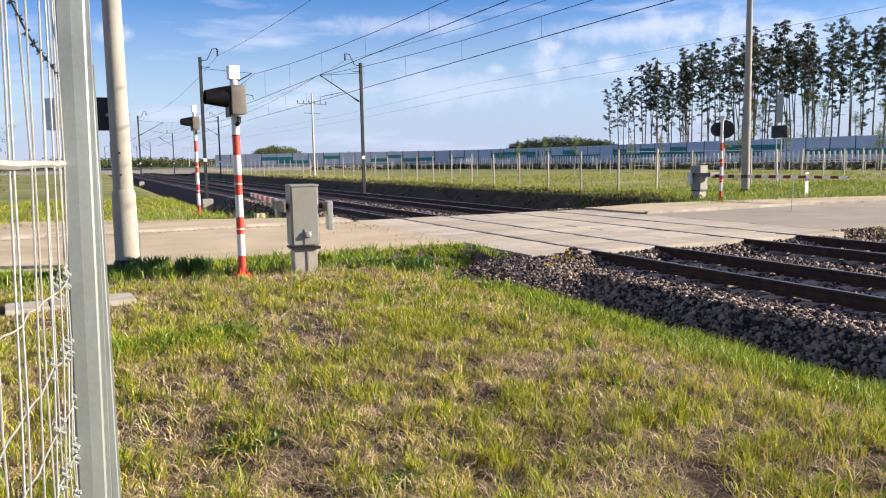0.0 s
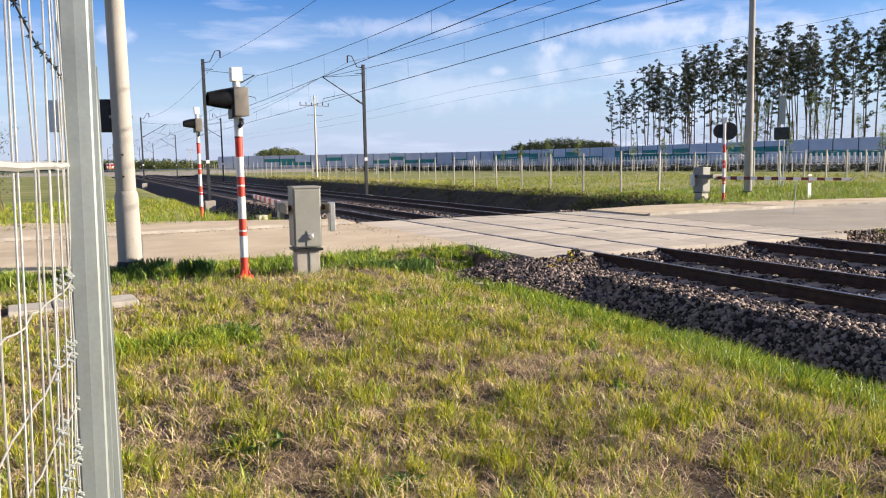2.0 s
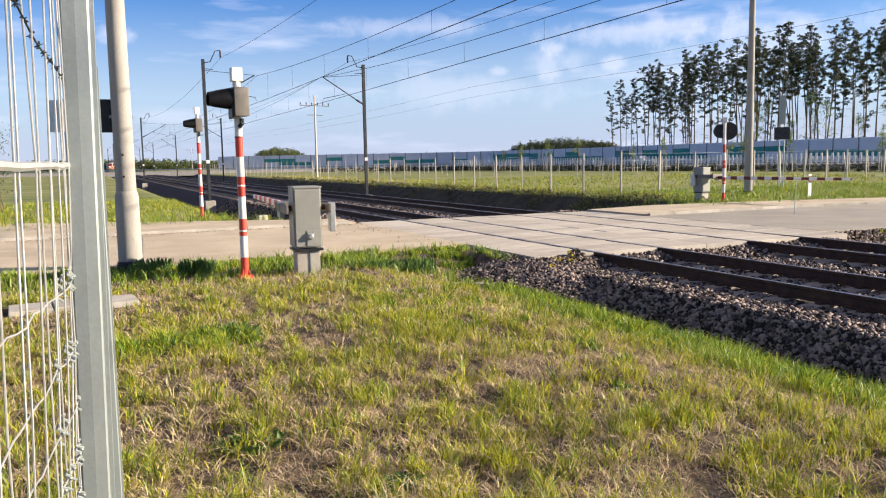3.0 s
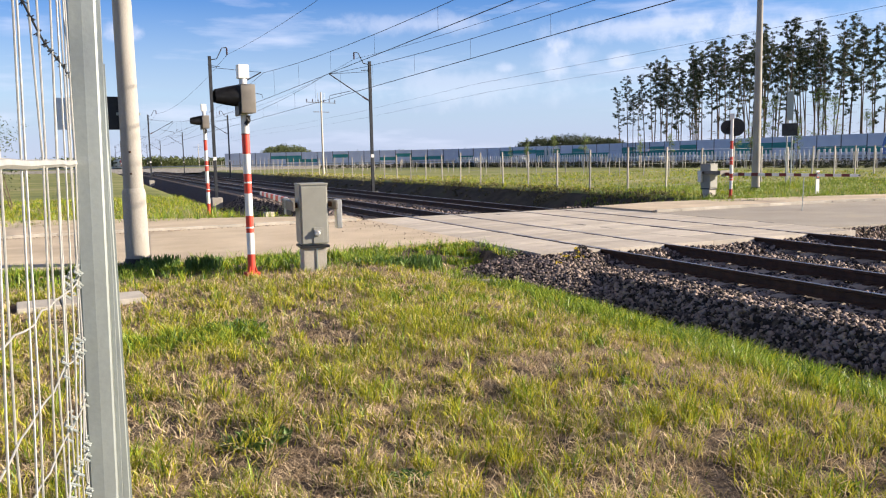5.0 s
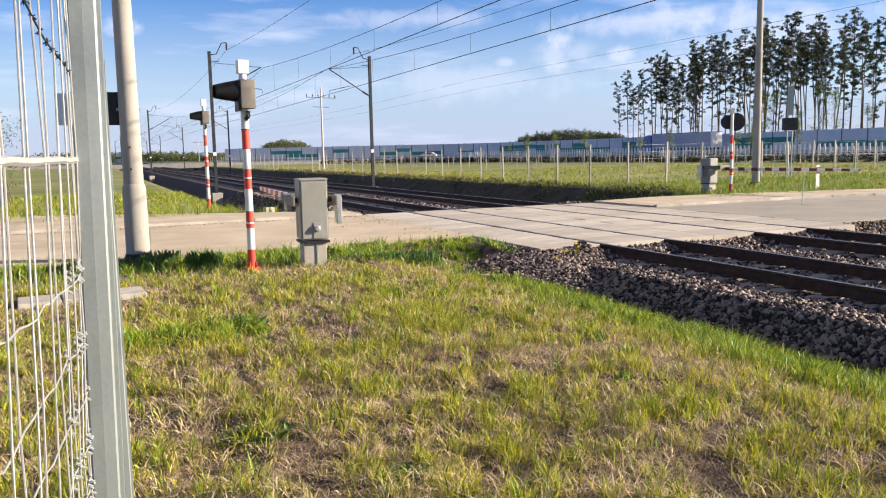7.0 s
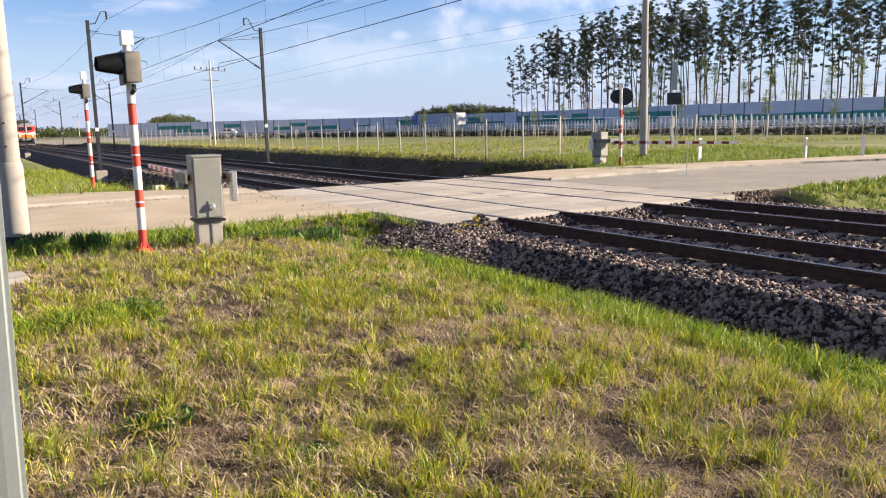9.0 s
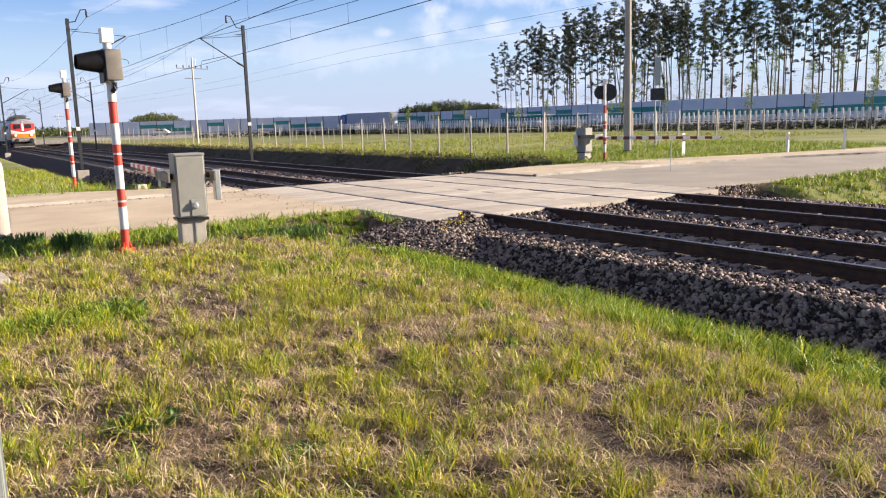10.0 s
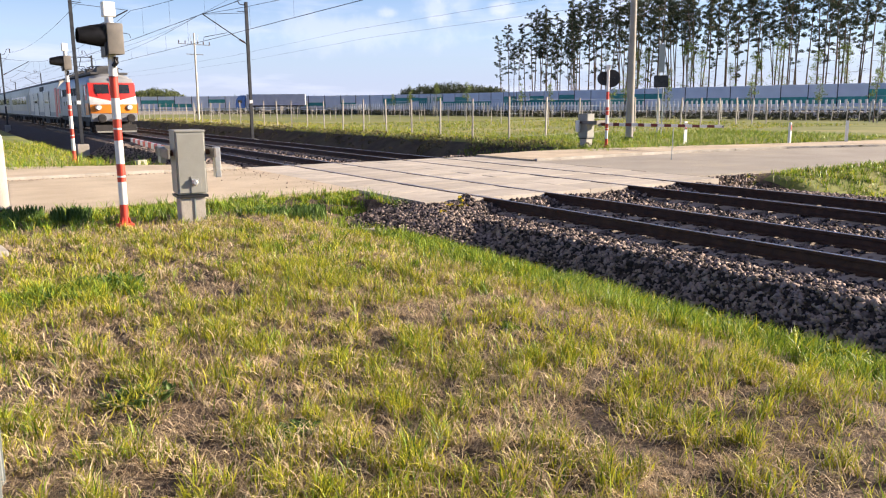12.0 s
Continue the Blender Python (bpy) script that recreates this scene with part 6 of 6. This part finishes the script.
    part("rail_guard", bm, M["livedark"], l, "dark rail guard")
    part("guard_edge", box(B(), -1.2, 1.2, -0.36, -0.33, 0.14, 0.24, 0.006), M["cabinet"], l, "grey edge of the rail guard")
    part("coupling", wire_line(B(), [(0, -0.45, 0.95), (0, 0.2, 1.05)], 0.06, 8), M["livedark"], l)
    part("underframe", box(B(), -1.3, 1.3, 0.5, 15.6, 0.8, 1.15, 0.03), M["livedark"], l)
    part("battery_box", box(B(), -1.3, 1.3, 6.2, 9.6, 0.35, 0.82, 0.04), M["livedark"], l)
    bogie(l, 3.4)
    bogie(l, 12.4)
    return l


def build_coach(paint, label, luggage=False):
    c = thing("coach", (TRACKS[0], 170, 0), 0, label, "railway coach", "coaches of the train")

    def section(y, w, z0, z1):
        pts = [(-w, z0), (-w, 2.4), (-w * 0.97, 3.2), (-w * 0.82, z1 - 0.22), (-w * 0.45, z1 - 0.03), (0, z1), (w * 0.45, z1 - 0.03), (w * 0.82, z1 - 0.22), (w * 0.97, 3.2), (w, 2.4), (w, z0)]
        return [(x, y, z) for x, z in pts]
    part("body", ring_body(B(), [section(0.0, 1.38, 0.95, 4.0), section(0.25, 1.43, 0.95, 4.12), section(24.25, 1.43, 0.95, 4.12), section(24.5, 1.38, 0.95, 4.0)]), paint, c, smooth=True)
    part("roof", ring_body(B(), [[(x, y, z) for x, z in ((-1.24, 3.78), (-1.18, 3.92), (-0.65, 4.11), (0, 4.14), (0.65, 4.11), (1.18, 3.92), (1.24, 3.78))] for y in (0.1, 24.4)]), M["roofgrey"], c, smooth=True)
    for s in (-1, 1):
        if luggage:
            part("end_panel", box(B(), s * 1.44 - 0.010, s * 1.44 + 0.010, 0.25, 1.5, 1.0, 3.3, 0.004), M["livered"], c, "red end panel")
            part("louvre", box(B(), s * 1.37 - 0.03, s * 1.37 + 0.03, 10.2, 13.2, 3.2, 3.62, 0.01), M["livedark"], c, "dark roof louvre")
            for y in (5.6, 14.6):
                door = part("sliding_door", box(B(), s * 1.45 - 0.012, s * 1.45 + 0.012, y, y + 4.2, 1.0, 3.1, 0.01), paint, c, "wide sliding door")
                part("door_window", box(B(), s * 1.46 - 0.012, s * 1.46 + 0.012, y + 0.8, y + 3.4, 2.15, 2.4, 0.006), M["glass"], door)
                for q in (y - 0.06, y + 4.2):
                    part("door_post", box(B(), s * 1.46 - 0.012, s * 1.46 + 0.012, q, q + 0.08, 0.98, 3.15, 0.004), M["livedark"], c)
        for i in range(0 if luggage else 10):
            y = 2.6 + i * 2.0
            part("window", box(B(), s * 1.43 - 0.012, s * 1.43 + 0.012, y, y + 1.35, 2.1, 2.95, 0.02), M["glass"], c)
        for y in (0.8, 22.9):
            part("door", box(B(), s * 1.435 - 0.012, s * 1.435 + 0.012, y, y + 0.9, 1.05, 3.05, 0.01), M["livegrey"], c)
        part("waist_band", box(B(), s * 1.43 - 0.006, s * 1.43 + 0.006, 0.3, 24.2, 1.0, 1.35, 0.002), M["livegrey"], c)
    part("underframe", box(B(), -1.25, 1.25, 0.3, 24.2, 0.75, 0.97, 0.02), M["livedark"], c)
    part("equipment_box", box(B(), -1.2, 1.2, 8.5, 12.0, 0.35, 0.78, 0.04), M["livedark"], c)
    part("equipment_box", box(B(), -1.2, 1.2, 13.5, 15.0, 0.4, 0.78, 0.04), M["livedark"], c)
    part("gangway", box(B(), -0.5, 0.5, -0.4, 24.9, 1.1, 3.3, 0.04), M["livedark"], c)
    bogie(c, 3.6)
    bogie(c, 20.9)
    return c


def wheel_pair(parent, x, r, half):
    for s in (-1, 1):
        w = part("wheel", turned(B(), [(r * 0.9, -0.12), (r, -0.09), (r, 0.09), (r * 0.9, 0.12)], 20), M["tyre"], parent)
        w.matrix_basis = pose(x, s * half, r, 90, 0, 0)
        part("rim", turned(B(), [(r * 0.55, -0.125), (r * 0.55, 0.125)], 16), M["steel"], w)


def build_lorry():
    """An articulated lorry, heading +x, its nose at x = 0."""
    t = thing("lorry", on_highway(7, 52, 0.64), 90, "articulated lorry with a blue cab and a grey-blue trailer", "lorry")
    bm = B()
    extruded(bm, [(-2.2, 0.5), (0.0, 0.5), (0.0, 1.5), (-0.25, 2.5), (-0.7, 3.3), (-1.3, 3.5), (-2.2, 3.5)], "y", -1.22, 1.22)
    bmesh.ops.bevel(bm, geom=bm.edges[:], offset=0.06, segments=2, affect="EDGES")
    cab = part("cab", bm, M["blue"], t, smooth=True)
    part("windscreen", box(B(), -0.32, -0.12, -1.05, 1.05, 1.7, 2.4, 0.02), M["glass"], cab)
    for s in (-1, 1):
        part("side_window", box(B(), -1.5, -0.55, s * 1.22 - 0.01, s * 1.22 + 0.01, 1.7, 2.4, 0.01), M["glass"], cab)
    part("trailer", box(B(), -16.0, -2.6, -1.26, 1.26, 1.15, 3.62, 0.04), M["lorry"], t)
    part("rear_door", box(B(), -16.06, -16.0, -1.2, 1.2, 1.2, 3.58, 0.01), M["white"], t, "white rear doors")
    part("trailer_frame", box(B(), -15.8, -2.9, -0.9, 0.9, 0.85, 1.15), M["livedark"], t)
    part("roof_edge", box(B(), -16.02, -2.58, -1.28, 1.28, 3.60, 3.68, 0.02), M["mast"], t)
    part("fuel_tank", wire_line(B(), [(-4.3, -1.0, 0.75), (-3.2, -1.0, 0.75)], 0.3, 14), M["steel"], t)
    for x in (-1.1, -3.9, -11.8, -13.1, -14.4):
        wheel_pair(t, x, 0.5, 1.05)
    return t


def build_car(name, label, paint, long, tall, s):
    c = thing(name, on_highway(10, s, 0.64), 90, label, "van" if tall > 1.8 else "car")
    bm = B()
    k = long / 4.4
    if tall > 1.8:
        o = [(-4.4 * k, 0.35), (0, 0.35), (0, 1.0), (-0.7, 1.25), (-1.3, tall), (-4.4 * k, tall)]
    else:
        o = [(-4.4 * k, 0.3), (0, 0.3), (0.02, 0.7), (-0.9, 0.95), (-1.7, tall), (-3.4 * k, tall), (-4.2 * k, 0.95), (-4.4 * k, 0.9)]
    extruded(bm, o, "y", -0.88, 0.88)
    bmesh.ops.bevel(bm, geom=bm.edges[:], offset=0.07, segments=2, affect="EDGES")
    part("body", bm, paint, c, smooth=True)
    for q in (-1, 1):
        part("side_window", box(B(), -3.3 * k, -1.6, q * 0.88 - 0.012, q * 0.88 + 0.012, tall * 0.68, tall * 0.92, 0.01), M["glass"], c)
    part("windscreen", box(B(), -1.42, -1.22, -0.75, 0.75, tall * 0.7, tall * 0.9, 0.02), M["glass"], c)
    for x in (-0.85, -3.5 * k):
        wheel_pair(c, x, 0.32, 0.78)
    return c


locomotive = build_locomotive()
coaches = [build_coach(M["liveivory"], "ivory luggage coach with wide sliding doors and a red end", True), build_coach(M["livebeige"], "dusty beige passenger coach with dark windows")]
for _ in range(4):
    coaches.append(copy_thing(coaches[1], pose(TRACKS[0], 170, 0)))
lorry = build_lorry()
silver_car = build_car("car", "white car driving along the highway", M["white"], 4.4, 1.5, 62)


# seconds and metres along the bend: the lorry's nose, the car's nose
LORRY = ((0.0, -62.0), (2.0, -17.0), (4.0, 28.0), (5.5, 62.0), (6.7, 88.8), (8.0, 115.0), (9.5, 146.5), (10.0, 157.0), (10.5, 166.3), (12.0, 186.0))
CAR = ((0.0, 30.0), (5.5, 144.0), (6.7, 167.0), (8.0, 183.0), (9.5, 199.0), (12.0, 232.0))


def motions():
    """The train runs up the near track at a steady 33 m/s; the traffic keeps its own pace."""
    front = [(0.0, 55.2 + 33.0 * 12.0), (6.0, 55.2 + 33.0 * 6.0), (12.0, 55.2)]
    walk(locomotive, [(t, pose(TRACKS[0], y, 0)) for t, y in front])
    for i, c in enumerate(coaches):
        walk(c, [(t, pose(TRACKS[0], y + 16.6 + 25.2 * i, 0)) for t, y in front])
    walk(lorry, [(t, pose(*on_highway(7, s, 0.64), 0, 0, heading(s - 8))) for t, s in LORRY])
    walk(silver_car, [(t, pose(*on_highway(10, s, 0.64), 0, 0, heading(s - 2))) for t, s in CAR])


motions()
